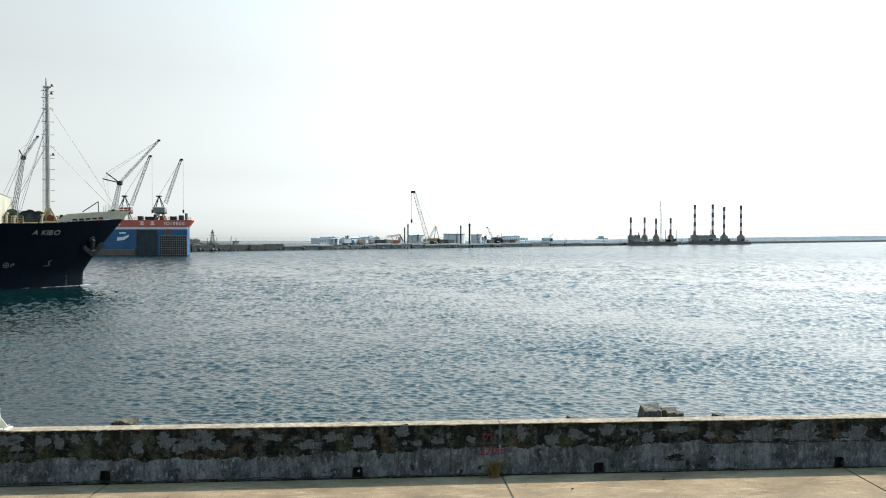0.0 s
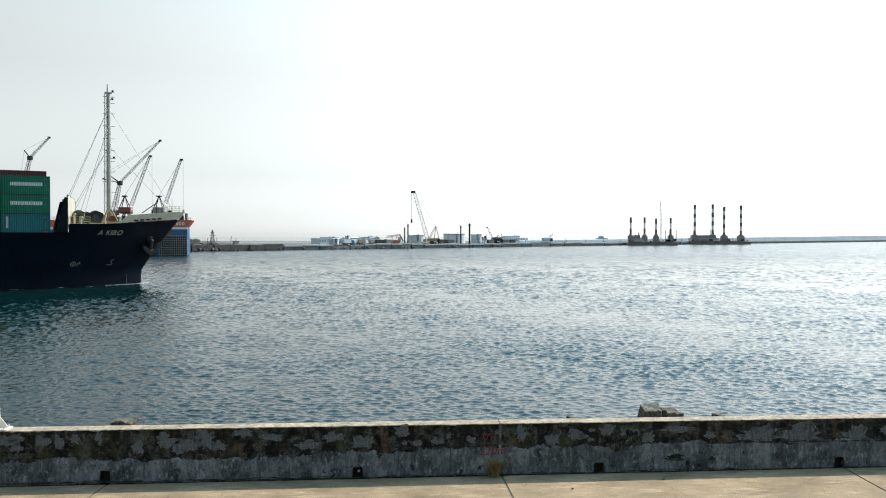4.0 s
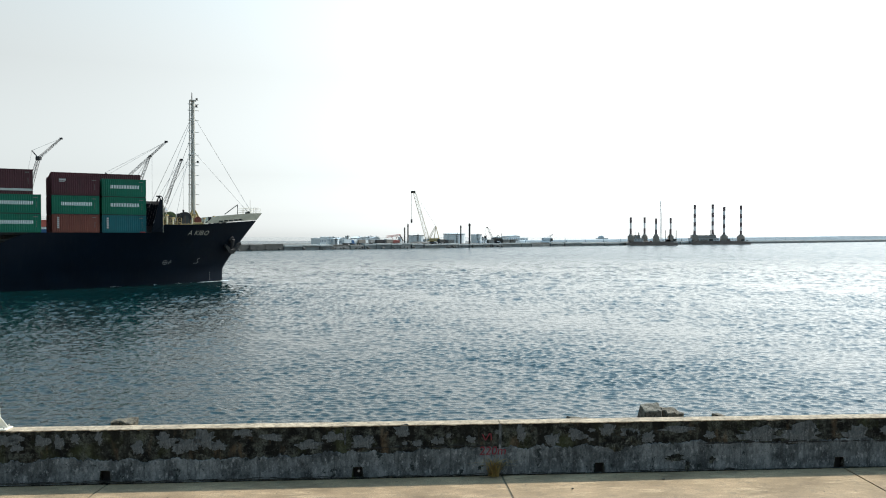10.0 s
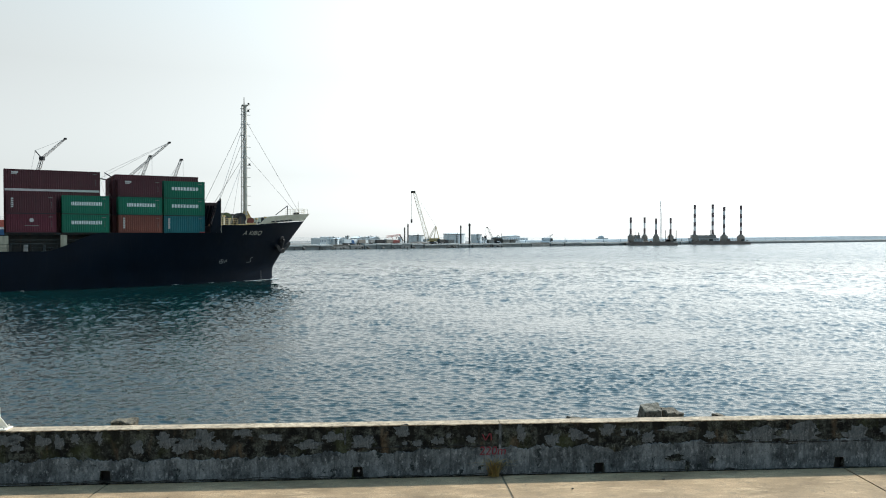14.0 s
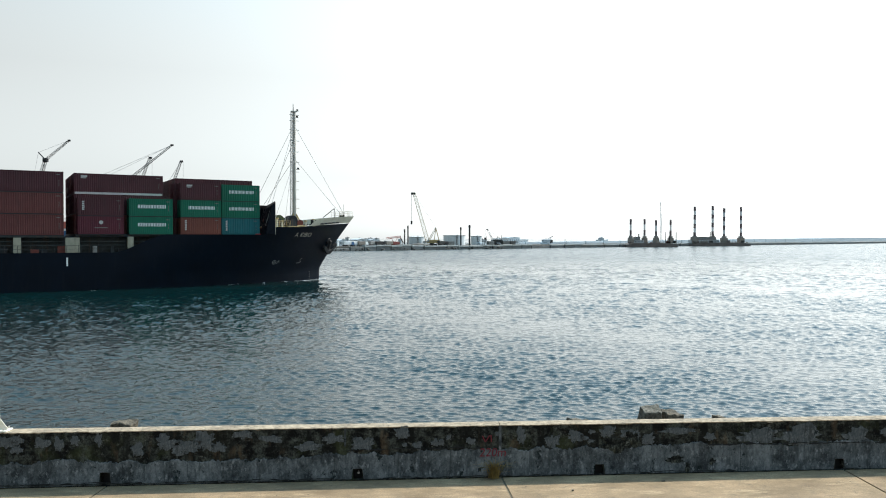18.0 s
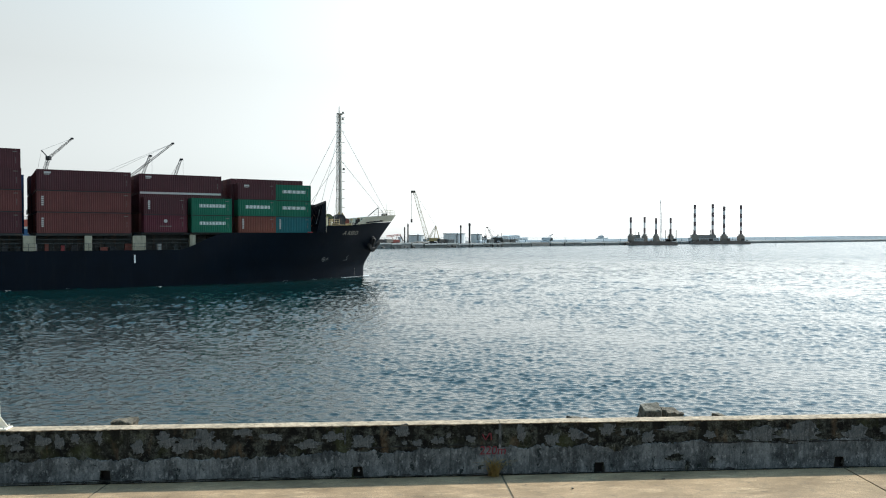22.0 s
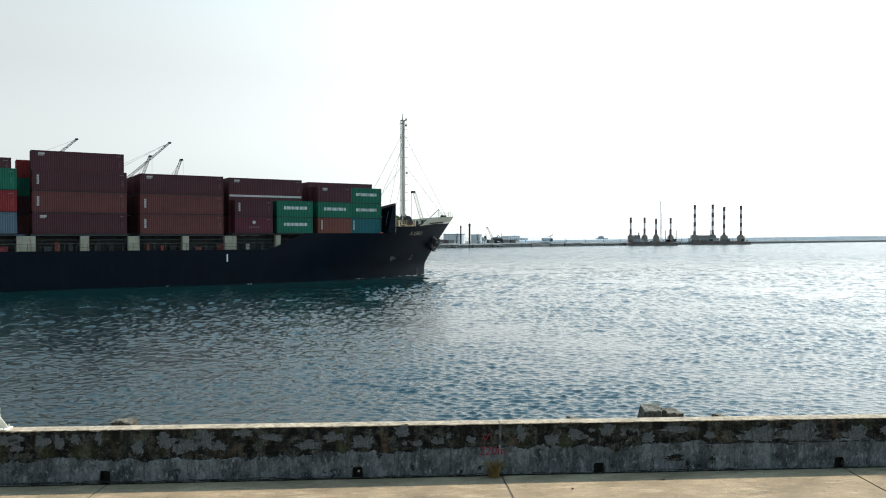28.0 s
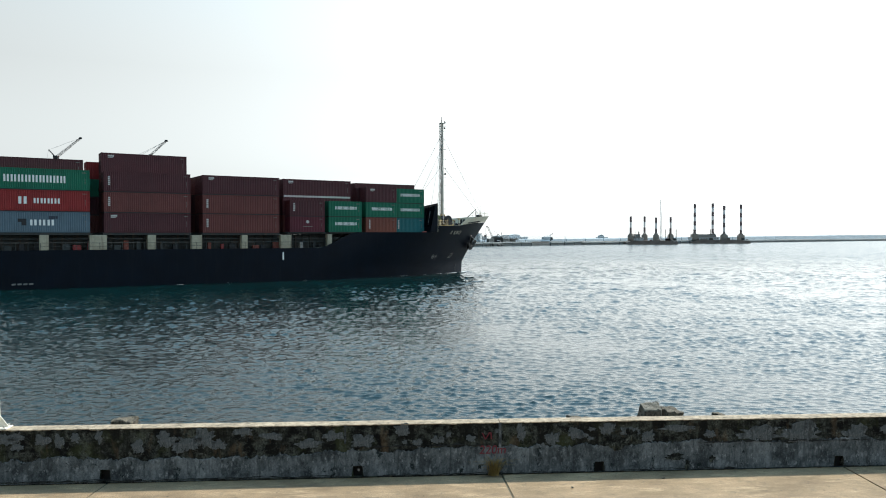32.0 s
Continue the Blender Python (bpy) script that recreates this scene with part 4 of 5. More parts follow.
for i in range(29):
    u = -77 + i * 1.7 + rnd.uniform(-0.4, 0.4)
    h = rnd.uniform(0.4, 1.3)
    w = rnd.uniform(0.3, 1.1)
    part("deck_gear", boxed((u, -8.7, 5.3), (u + w, -8.1, 5.4 + h), 0.04), rnd.choice((M_RED, M_RUSTRED, M_BLACK, M_BLACK, M_COAM, M_COAM, M_GRID)), ship)
for i in range(41):
    u = -77.5 + i * 1.33
    part("stiffener", boxed((u, -7.82, 5.3), (u + 0.14, -7.6, 7.46)), M_COAM, ship)
part("deck_pipe", rodded((-100, -8.9, 6.9), (-25, -8.9, 6.9), 0.09), M_COAM, ship)
part("deck_pipe", rodded((-100, -8.75, 6.4), (-26, -8.75, 6.4), 0.06), M_COAM, ship)
part("deck_box", boxed((-9.3, -8.5, 7.9), (-8.6, -8.0, 8.1), 0.02), M_RED, ship)


def foam_mesh():
    """Thin broken foam along the waterline and before the stem."""
    rnd = random.Random(3)
    bm = bmesh.new()
    for i in range(260):
        u = 4.9 - rnd.random() ** 2.0 * 62
        away = rnd.random() ** 3 * (0.5 + (4.6 - u) * 0.10)
        if u < -1 and rnd.random() < 0.94:
            continue
        y = -half_breadth(min(u, 4.4), 0) - 0.02 - away
        l, w = rnd.uniform(0.1, 0.9) * (0.6 if u > 2 else 1.0), rnd.uniform(0.012, 0.04)
        tilt = rnd.uniform(-0.12, 0.05)
        n = 9
        c = []
        for k in range(n):
            a = k * 6.283 / n
            d = rnd.uniform(0.45, 1.0)
            c.append(bm.verts.new((u + math.cos(a) * l * d, y + math.sin(a) * w * d + math.cos(a) * l * d * tilt, 0.05 + rnd.uniform(0, 0.03))))
        top = bm.verts.new((u, y, 0.08))
        for k in range(n):
            bm.faces.new((c[k], c[(k + 1) % n], top))
    for i in range(40):
        a = rnd.uniform(-2.4, 0.6)
        r = rnd.uniform(0.1, 0.9)
        p = Vector((4.65 + math.cos(a) * r, math.sin(a) * r * 0.7 - 0.1, 0.06))
        s = rnd.uniform(0.05, 0.16)
        bmesh.ops.create_icosphere(bm, subdivisions=1, radius=s, matrix=Matrix.LocRotScale(p, None, (1.3, 1.0, 0.8)))
    return bm


tagged(part("bow_wave_foam", foam_mesh(), M_FOAM, ship, "thin white foam along the waterline"), kind="stuff")

# ---- containers ----
PAINTS = {}
for key, col in (("maroon", (0.055, 0.0150, 0.0185)), ("brown", (0.098, 0.0275, 0.0245)), ("wine", (0.076, 0.013, 0.021)), ("green", (0.003, 0.098, 0.056)), ("teal", (0.008, 0.092, 0.102)),
                 ("orange", (0.128, 0.038, 0.026)), ("red", (0.185, 0.015, 0.015)), ("bluegrey", (0.072, 0.110, 0.138)), ("blue", (0.010, 0.045, 0.120))):
    PAINTS[key] = surface("container_paint_" + key, tuple(c * 1.2 for c in col), 0.78, 0.5, 0.6, bump=0.08, spec=0.25, streak=0.35, stain=tuple(c * 0.55 + 0.012 for c in col), fine=22)
M_MARKS = {k: surface("container_mark_" + k, c, 0.85, 2.0, 0.6) for k, c in (("white", (0.70, 0.72, 0.70)), ("pale", (0.42, 0.40, 0.38)), ("dim", (0.16, 0.15, 0.14)), ("navy", (0.02, 0.025, 0.04)))}
CACHE = {}
W = 2.44


def container_meshes(length, height, paint):
    """Origin at the middle of the floor, x forward; doors at the after end."""
    key = (length, height, paint)
    if key in CACHE:
        return CACHE[key]
    hl, hw, mat = length / 2, W / 2, PAINTS[paint]
    bm = bmesh.new()
    z0, z1 = 0.16, height - 0.08
    # corrugated sides
    pitch = 0.278
    n = int((length - 0.4) / pitch)
    x = -n * pitch / 2
    line = []
    for i in range(n):
        for dx, dep in ((0.0, 0.012), (0.072, 0.012), (0.14, 0.048), (0.21, 0.048)):
            line.append((x + i * pitch + dx, dep))
    line = [(-hl + 0.1, 0.048)] + line + [(hl - 0.1, 0.048)]
    for s in (-1, 1):
        rows = [(bm.verts.new((px, s * (hw - dep), z0)), bm.verts.new((px, s * (hw - dep), z1))) for px, dep in line]
        for a, b in zip(rows, rows[1:]):
            bm.faces.new((a[0], b[0], b[1], a[1]))
    # front end and roof
    rows = []
    for i in range(9):
        for dy, dep in ((0.0, 0.01), (0.1, 0.01), (0.14, 0.04), (0.24, 0.04)):
            y = -1.1 + i * 0.25 + dy
            rows.append((bm.verts.new((hl - dep - 0.02, y, z0)), bm.verts.new((hl - dep - 0.02, y, z1))))
    for a, b in zip(rows, rows[1:]):
        bm.faces.new((a[0], b[0], b[1], a[1]))
    box(bm, (-hl + 0.06, -hw + 0.05, height - 0.05), (hl - 0.06, hw - 0.05, height - 0.02))
    box(bm, (-hl + 0.06, -hw + 0.06, 0.1), (hl - 0.06, hw - 0.06, 0.16))
    # filler block added below the floor to close the gap between tiers
    box(bm, (-hl + 0.04, -hw + 0.08, -0.13), (hl - 0.04, hw - 0.08, 0.09))
    bmesh.ops.recalc_face_normals(bm, faces=bm.faces[:])
    out = []

    def keep(name, b):
        me = bpy.data.meshes.new(name)
        b.to_mesh(me)
        b.free()
        me.materials.append(mat)
        return me
    body = keep("corrugated_shell", bm)
    # the filler is black, standing in for shade in the tier gap
    body.materials.append(M_BLACK)
    for face in body.polygons[len(body.polygons) - 6:]:
        face.material_index = 1
    fr = bmesh.new()
    for s in (-1, 1):
        box(fr, (-hl + 0.1, s * (hw - 0.055), 0.0), (hl - 0.1, s * (hw - 0.12), 0.17))
        box(fr, (-hl, s * hw, height - 0.09), (hl, s * (hw - 0.07), height - 0.01))
        for e in (-1, 1):
            box(fr, (e * hl, s * hw, 0.16), (e * (hl - 0.13), s * (hw - 0.13), height - 0.09))
    for e in (-1, 1):
        box(fr, (e * hl, -hw, 0.01), (e * (hl - 0.08), hw, 0.15))
        box(fr, (e * hl, -hw, height - 0.13), (e * (hl - 0.08), hw, height - 0.02))
    frame_me = keep("corner_frame", fr)
    cast = keep("corner_casting", boxed((-0.09, -0.08, -0.06), (0.09, 0.08, 0.06), 0.012))
    door = keep("door", boxed((-0.02, -0.58, 0.17), (0.025, 0.58, height - 0.15), 0.01))
    rods = bmesh.new()
    for y in (-0.3, 0.3):
        rod(rods, (-0.045, y, 0.1), (-0.045, y, height - 0.1), 0.02, n=5)
        box(rods, (-0.07, y - 0.25, 1.1), (-0.05, y + 0.02, 1.14))
    lock = keep("lock_rod", rods)
    CACHE[key] = (body, frame_me, cast, door, lock)
    return CACHE[key]


def bars(ob, items, y, mat, name, label="", joined=False):
    """Flat painted bars on the starboard side; items are (x0, z0, x1, z1)."""
    if joined:
        bm = bmesh.new()
        for x0, z0, x1, z1 in items:
            box(bm, (x0, y - 0.006, z0), (x1, y + 0.004, z1))
        return tagged(part(name, bm, mat, ob, label), kind="stuff")
    for x0, z0, x1, z1 in items:
        part(name, boxed((x0, y - 0.006, z0), (x1, y + 0.004, z1)), mat, ob, label)


def blocks(n, x0, x1, z0, z1, gap=0.26):
    """n plain bars in a row."""
    w = (x1 - x0) / n
    return [(x0 + i * w, z0, x0 + (i + 1 - gap) * w, z1) for i in range(n)]


def paired(n, x0, x1, z0, z1):
    """n groups of two upright bars, in a row."""
    w = (x1 - x0) / n
    return [(x0 + (i + k) * w, z0, x0 + (i + k + 0.27) * w, z1) for i in range(n) for k in (0.0, 0.47)]


COUNT = {"maroon": "maroon", "brown": "red-brown", "wine": "wine-red", "green": "green", "teal": "teal", "orange": "rust-orange", "red": "bright red", "bluegrey": "pale blue-grey", "blue": "deep blue"}
cargo = []


def container(length, height, paint, u, v, w, marks=""):
    """u: middle of the length; v: outer face, metres to starboard; w: floor."""
    size = "forty-foot" if length > 8 else "twenty-foot"
    ob = thing("shipping_container", "%s corrugated steel %s container stacked on the ship" % (COUNT[paint], size), "container", "containers on the ship")
    body, fr, cast, door, lock = container_meshes(length, height, paint)
    shared("corrugated_shell", body, ob)
    f = shared("corner_frame", fr, ob)
    for e in (-1, 1):
        for s in (-1, 1):
            for z in (0.06, height - 0.06):
                shared("corner_casting", cast, f, pose(e * (length / 2 - 0.085), s * (W / 2 - 0.073), z))
    for s in (-1, 1):
        d = shared("door", door, ob, pose(-length / 2 + 0.03, s * 0.59, 0))
        shared("lock_rod", lock, d)
    y, hl = -W / 2 + 0.008, length / 2
    mw, mp = M_MARKS["white"], M_MARKS["pale"]
    if marks == "line":
        x0, x1, up = (-1.85, 2.15, 0.25) if length < 8 else (-4.6, 3.2, 0.49)
        zc = height * (0.55 if length < 8 else 0.50)
        bars(ob, paired(9, x0, x1, zc - up, zc + up), y, mw, "white_lettering", "white block lettering drawn as plain shapes")
    elif marks == "duo":
        bars(ob, paired(1, -2.85, -1.5, height * 0.33, height * 0.68) + paired(4, -1.0, 2.45, height * 0.36, height * 0.61), y, mw, "white_lettering", "white lettering drawn as plain shapes")
    elif marks == "trio":
        bars(ob, paired(3, -1.45, 1.75, height * 0.34, height * 0.62), y, mw, "white_lettering", "pale lettering drawn as plain shapes")
        bars(ob, [(-2.95, height * 0.50, -1.9, height * 0.66), (-2.5, height * 0.34, -1.9, height * 0.50)], y, M_BLACK, "dark_emblem", "dark emblem")
        bars(ob, blocks(4, 0.85, 2.0, height * 0.66, height * 0.80, 0.15), y, M_MARKS["navy"], "dark_lettering")
    elif marks == "upright":
        bars(ob, [(-hl + 0.55, height * 0.30 + i * 0.27, -hl + 0.85, height * 0.30 + i * 0.27 + 0.2) for i in range(5)], y, mp, "white_lettering", "upright lettering drawn as plain bars")
    elif marks in ("plate", "rail"):
        if marks == "rail":
            bars(ob, [(-hl + 0.1, -0.14, hl - 0.1, 0.17)], y - 0.03, mp, "bottom_rail", "pale bottom rail")
        bars(ob, [(-hl + 0.9, height - 0.56, -hl + 1.75, height - 0.30), (-hl + 0.9, height - 0.72, -hl + 1.6, height - 0.62)], y, mp, "white_lettering", "small pale lettering drawn as plain bars")
    elif marks == "disc":
        bm = rodded((0, y - 0.004, height * 0.66), (0, y + 0.004, height * 0.66), 0.27, n=16)
        part("pale_disc", bm, mp, ob, "pale round emblem")
        bars(ob, [(-0.85, height * 0.34, 0.85, height * 0.38)], y, M_MARKS["dim"], "white_lettering")
    elif marks == "panel":
        bars(ob, [(-hl + 0.62, height * 0.24 + i * 0.27, -hl + 0.88, height * 0.24 + i * 0.27 + 0.21) for i in range(6)], y, mp, "white_lettering", "upright lettering drawn as plain bars")
    # code and data marks near the after and forward ends
    if marks:
        bars(ob, [(hl - 0.95, height - 0.45, hl - 0.45, height - 0.37)] + [(hl - 0.62, height * 0.30 + i * 0.22, hl - 0.55, height * 0.30 + i * 0.22 + 0.12) for i in range(4)], y, M_MARKS["dim"], "code_marks", joined=True)
    cargo.append((ob, Matrix.Translation((u, -(v - W / 2), w))))
    return ob


L20, L40, H8, H9, BASE = 6.06, 12.19, 2.55, 2.86, 7.97
BAYS = [  # length, height, middle, then rows from the ship's side inwards: outer face, paints from below, marks
    (L20, H8, -11.3, ((7.0, "teal green green", "panel line line"),)),
    (L20, H8, -17.85, ((8.5, "orange green maroon", "panel line plate"),)),
    (L20, H8, -18.4, ((6.0, "brown maroon maroon", ""),)),
    (L40, H9, -14.75, ((4.1, "brown maroon maroon", ""), (1.55, "maroon brown brown", ""), (-1.0, "brown maroon maroon", ""), (-3.55, "maroon brown maroon", ""), (-6.1, "brown maroon brown", ""))),
    (L20, H8, -25.3, ((9.75, "green green", "line line"),)),
    (L20, H8, -32.1, ((9.75, "wine maroon", "disc upright"),)),
    (L40, H9, -29.3, ((7.3, "brown maroon maroon", "- - rail"), (4.75, "brown maroon maroon", ""), (2.2, "brown maroon brown", ""), (-0.35, "maroon brown maroon", ""), (-2.9, "brown brown maroon", ""), (-5.45, "maroon brown brown", ""))),
    (L40, H9, -42.98, ((9.55, "brown brown maroon", "upright upright plate"), (7.2, "maroon brown maroon", ""), (4.65, "brown maroon brown", ""), (2.1, "brown brown maroon", ""), (-0.45, "maroon brown brown", ""), (-3.0, "brown maroon brown", ""))),
    (L40, H9, -43.3, ((-5.55, "brown brown maroon", ""), (-8.1, "maroon brown maroon", ""))),
    (L40, H9, -57.0, ((9.5, "maroon brown maroon", "plate upright upright"), (7.2, "brown maroon brown maroon", "- - - plate"), (2.1, "brown maroon brown", ""), (-0.45, "maroon brown brown", ""))),
    (L40, H9, -56.25, ((-3.0, "blue blue blue", ""), (-5.55, "maroon maroon brown", ""))),
    (L40, H8, -58.7, ((4.65, "brown maroon green red", ""),)),
    (L40, H9, -71.05, ((9.5, "bluegrey red green", "trio duo line"),)),
    # innermost three rows: unseen, added to darken the gap to the next bay
    (L40, H8, -71.6, ((7.2, "brown maroon brown maroon", "- - - upright"), (4.65, "brown maroon brown", ""), (2.1, "maroon brown maroon", ""), (-0.45, "brown maroon brown", ""), (-3.0, "maroon maroon brown", ""))),
]
LOW = 0.14                                    # the after bays stand on lower hatch covers
LIFT = 0.105                                  # twist locks between the tiers
for length, height, mid, rows in BAYS:
    for face, paints, marks in rows:
        kinds = marks.split() or ["-"] * 9
        for i, p in enumerate(paints.split()):
            container(length, height, p, mid, face, BASE - (LOW if mid < -36 else 0.0) + i * (height + LIFT + (0.03 if mid < -36 else 0.0)) - (0.12 if i == 3 and mid < -50 else 0.0), "" if kinds[i] == "-" else kinds[i])

# ---- far shore: one straight breakwater that runs away to the right ----
BRK = pose(0, 479.7, 0, 0, 0, 42.05)     # local x along the breakwater, y inland
shore = thing("ground_breakwater", "long concrete breakwater with a filled work area behind it", "breakwater", kind="structure", at=BRK)
rnd = random.Random(21)
part("fill", prism(bmesh.new(), [(-330, 1.5), (700, 1.5), (2400, 1.5), (2400, 60), (700, 60), (300, 70), (-330, 120)], 2, -3, 2.35), M_RUBBLE, shore)
x = -330.0
while x < 330:
    l = rnd.uniform(7.5, 11.5)
    h = 2.5 + rnd.uniform(-0.25, 0.35) + (0.5 if -75 < x < -20 else 0.0) + (1.3 if x < -122 else 0.0)
    front, end = rnd.uniform(-0.5, 0.2), x + l - rnd.uniform(0.25, 0.9)
    body = part("caisson", boxed((x, front, -3), (end, 3.0, h - 0.85), 0.12), M_CAISSON if x > -122 else M_RUBBLE, shore)
    if rnd.random() < 0.85 and x > -122:
        part("cap_slab", boxed((x - 0.1, front - rnd.uniform(0.1, 0.6), h - 0.845), (end + 0.1, 3.2, h), 0.08), M_CAP, body, "pale concrete cap")
    x += l
part("outer_wall", boxed((330, 0, -3), (2400, 4, 1.5), 0.1), M_CAISSON, shore)
part("outer_cap", boxed((330, -0.3, 1.5), (2400, 4.2, 2.6), 0.1), M_CAP, shore, "pale concrete cap")
for i in range(26):
    a = 62.0 + i * 24
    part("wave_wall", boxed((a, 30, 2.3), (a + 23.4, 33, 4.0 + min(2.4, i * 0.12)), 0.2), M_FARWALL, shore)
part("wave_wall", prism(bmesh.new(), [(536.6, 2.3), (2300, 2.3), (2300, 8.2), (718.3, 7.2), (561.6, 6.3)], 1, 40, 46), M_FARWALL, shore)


def heap(sx, sy, sz, seed):
    bm = bmesh.new()
    bmesh.ops.create_icosphere(bm, subdivisions=3, radius=1.0)
    for v in bm.verts:
        v.co = Vector((v.co.x * sx, v.co.y * sy, max(v.co.z, -0.05) * sz)) * (1 + 0.35 * noise.noise(v.co * 2.2 + Vector((seed, 0, 0))) + 0.12 * noise.noise(v.co * 7))
    return bm


for px0, w, h in ((-154.2, 7, 2.0), (-147.3, 9, 2.5), (-140.0, 8, 1.8), (-124.8, 10, 1.2), (-43.5, 6, 1.4), (-7.4, 8, 1.5)):
    solo("rubble_mound", heap(w, 6, h, px0), M_RUBBLE, "heap of rubble on the breakwater", "rubble heap", "rubble heaps", at=BRK @ pose(px0, 14, 2.3))


def shed(x0, x1, y, h, mat, label, roof=0.0, windows=0):
    t = thing("building", label, "building", "buildings on the breakwater", at=BRK @ pose((x0 + x1) / 2, y, 2.33))
    w, d = abs(x1 - x0) / 2, 7.0
    bm = prism(bmesh.new(), [(-w, 0), (w, 0), (w, h), (0, h + roof + 0.01), (-w, h)], 1, 0, d)
    wall = part("wall", bm, mat, t)
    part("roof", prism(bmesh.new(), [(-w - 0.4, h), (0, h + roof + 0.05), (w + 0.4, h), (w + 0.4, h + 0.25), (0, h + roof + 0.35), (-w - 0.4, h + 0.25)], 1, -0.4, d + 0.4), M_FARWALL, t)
    for i in range(windows):
        cx = -w + (i + 0.5) * 2 * w / windows
        win = part("window", boxed((cx - w / windows * 0.45, -0.06, h * 0.45), (cx + w / windows * 0.45, 0.05, h * 0.78)), M_GLASS, t)
        part("sill", boxed((cx - w / windows * 0.5, -0.14, h * 0.42), (cx + w / windows * 0.5, 0.05, h * 0.45)), mat, win)
    return t


def tank(x, y, r, h, mat, label):
    t = thing("storage_tank", label, "tank", "tanks on the breakwater", at=BRK @ pose(x, y, 2.33))
    part("shell", rodded((0, 0, 0), (0, 0, h), r, n=40), mat, t)
    part("roof", rodded((0, 0, h), (0, 0, h + r * 0.10), r * 1.01, 0.3, 40), M_TANK, t)
    part("rim", rodded((0, 0, h - 0.35), (0, 0, h), r * 1.03, n=40), M_CAISSON, t)
    if r > 3:
        for k in range(9):
            a = 3.3 + k * 0.35
            part("stiffener", rodded((math.cos(a) * r * 1.005, math.sin(a) * r * 1.005, 0), (math.cos(a) * r * 1.005, math.sin(a) * r * 1.005, h - 0.35), 0.12, n=5), mat, t)
    part("ladder", lattice(bmesh.new(), (-r * 0.5, -r * 0.9, 0), (-r * 0.5, -r * 0.9, h + 0.5), 0.6, 0.6, 10, 0.06), M_COAM, t)
    return t


# boulders along the foot of the breakwater
bm = bmesh.new()
rnd = random.Random(33)
for i in range(110):
    s = rnd.uniform(0.5, 1.3)
    q = Euler((rnd.random() * 3, rnd.random() * 3, rnd.random() * 3))
    m = Matrix.LocRotScale((rnd.uniform(-200, 60), rnd.uniform(-2.2, 0.4), rnd.uniform(0.0, 1.1)), q, (s * rnd.uniform(0.8, 1.5), s, s * rnd.uniform(0.5, 0.9)))
    bmesh.ops.create_icosphere(bm, subdivisions=1, radius=0.75, matrix=m)
tagged(part("boulders", bm, M_RUBBLE, shore, "dark boulders along the water's edge"), kind="stuff")


LAB = "pale grey-blue flat-roofed building on the breakwater"
shed(-74.2, -69.6, 24, 3.5, M_SHED, LAB, 0.0, 4)
shed(-67.9, -64.3, 26, 4.3, M_SHED, LAB, 0.0, 3)
tank(-63.3, 24, 1.9, 3.4, M_TANK, "white round storage tank on the breakwater")
shed(-56.8, -51.9, 30, 3.0, M_FARHOUSE, "low pale shed with a pitched roof", 0.7, 3)
shed(-41.7, -35.2, 32, 3.6, M_FARHOUSE, "low pale shed with a pitched roof", 0.7, 3)
shed(-29.2, -21.6, 36, 3.4, M_FARHOUSE, "low pale shed with a pitched roof", 0.5, 4)
rnd = random.Random(44)
for i in range(11):
    px0 = -60 + i * 4.6 + rnd.uniform(-1.5, 1.5)
    tank(px0, rnd.uniform(40, 60), rnd.uniform(1.2, 2.6), rnd.uniform(3.2, 5.2), rnd.choice((M_TANK, M_SHED, M_FARHOUSE)), "small pale storage tank behind the breakwater")
tank(7.1, 34, 5.0, 5.6, M_TANK, "low pale blue-grey storage tank")
tank(33.7, 26, 7.3, 6.6, M_SHED, "large pale blue-grey storage tank with a rim")
tank(68.2, 40, 3.9, 6.2, M_TANK, "pale round storage tank on the breakwater")
tank(77.4, 44, 2.5, 4.0, M_TANK, "small pale storage tank")
shed(81.8, 91.2, 30, 4.2, M_SHED, LAB, 0.0, 5)
shed(96.1, 107.8, 34, 4.8, M_FARHOUSE, LAB, 0.4, 5)
shed(108.4, 116.6, 34, 3.4, M_SHED, LAB, 0.0, 3)


def truck(x, y, col, cab):
    t = thing("truck", "work truck parked on the breakwater", "truck", "vehicles on the breakwater", at=BRK @ pose(x, y, 2.35))
    part("body", boxed((-3.4, -1.2, 1.0), (1.6, 1.2, 2.9), 0.08), col, t)
    c = part("cab", prism(bmesh.new(), [(1.75, 0.6), (3.7, 0.6), (3.7, 1.7), (3.2, 2.7), (1.75, 2.7)], 1, -1.15, 1.15), cab, t)
    part("windscreen", prism(bmesh.new(), [(3.62, 1.75), (3.72, 1.75), (3.28, 2.6), (3.18, 2.6)], 1, -1.0, 1.0), M_GLASS, c)
    for wx in (-2.4, -1.2, 2.6):
        for wy in (-1.1, 1.1):
            wh = part("wheel", rodded((wx, wy - 0.15, 0.5), (wx, wy + 0.15, 0.5), 0.5, n=14), M_BLACK, t)
            part("rim", rodded((wx, wy - 0.17, 0.5), (wx, wy + 0.17, 0.5), 0.25, n=10), M_COAM, wh)


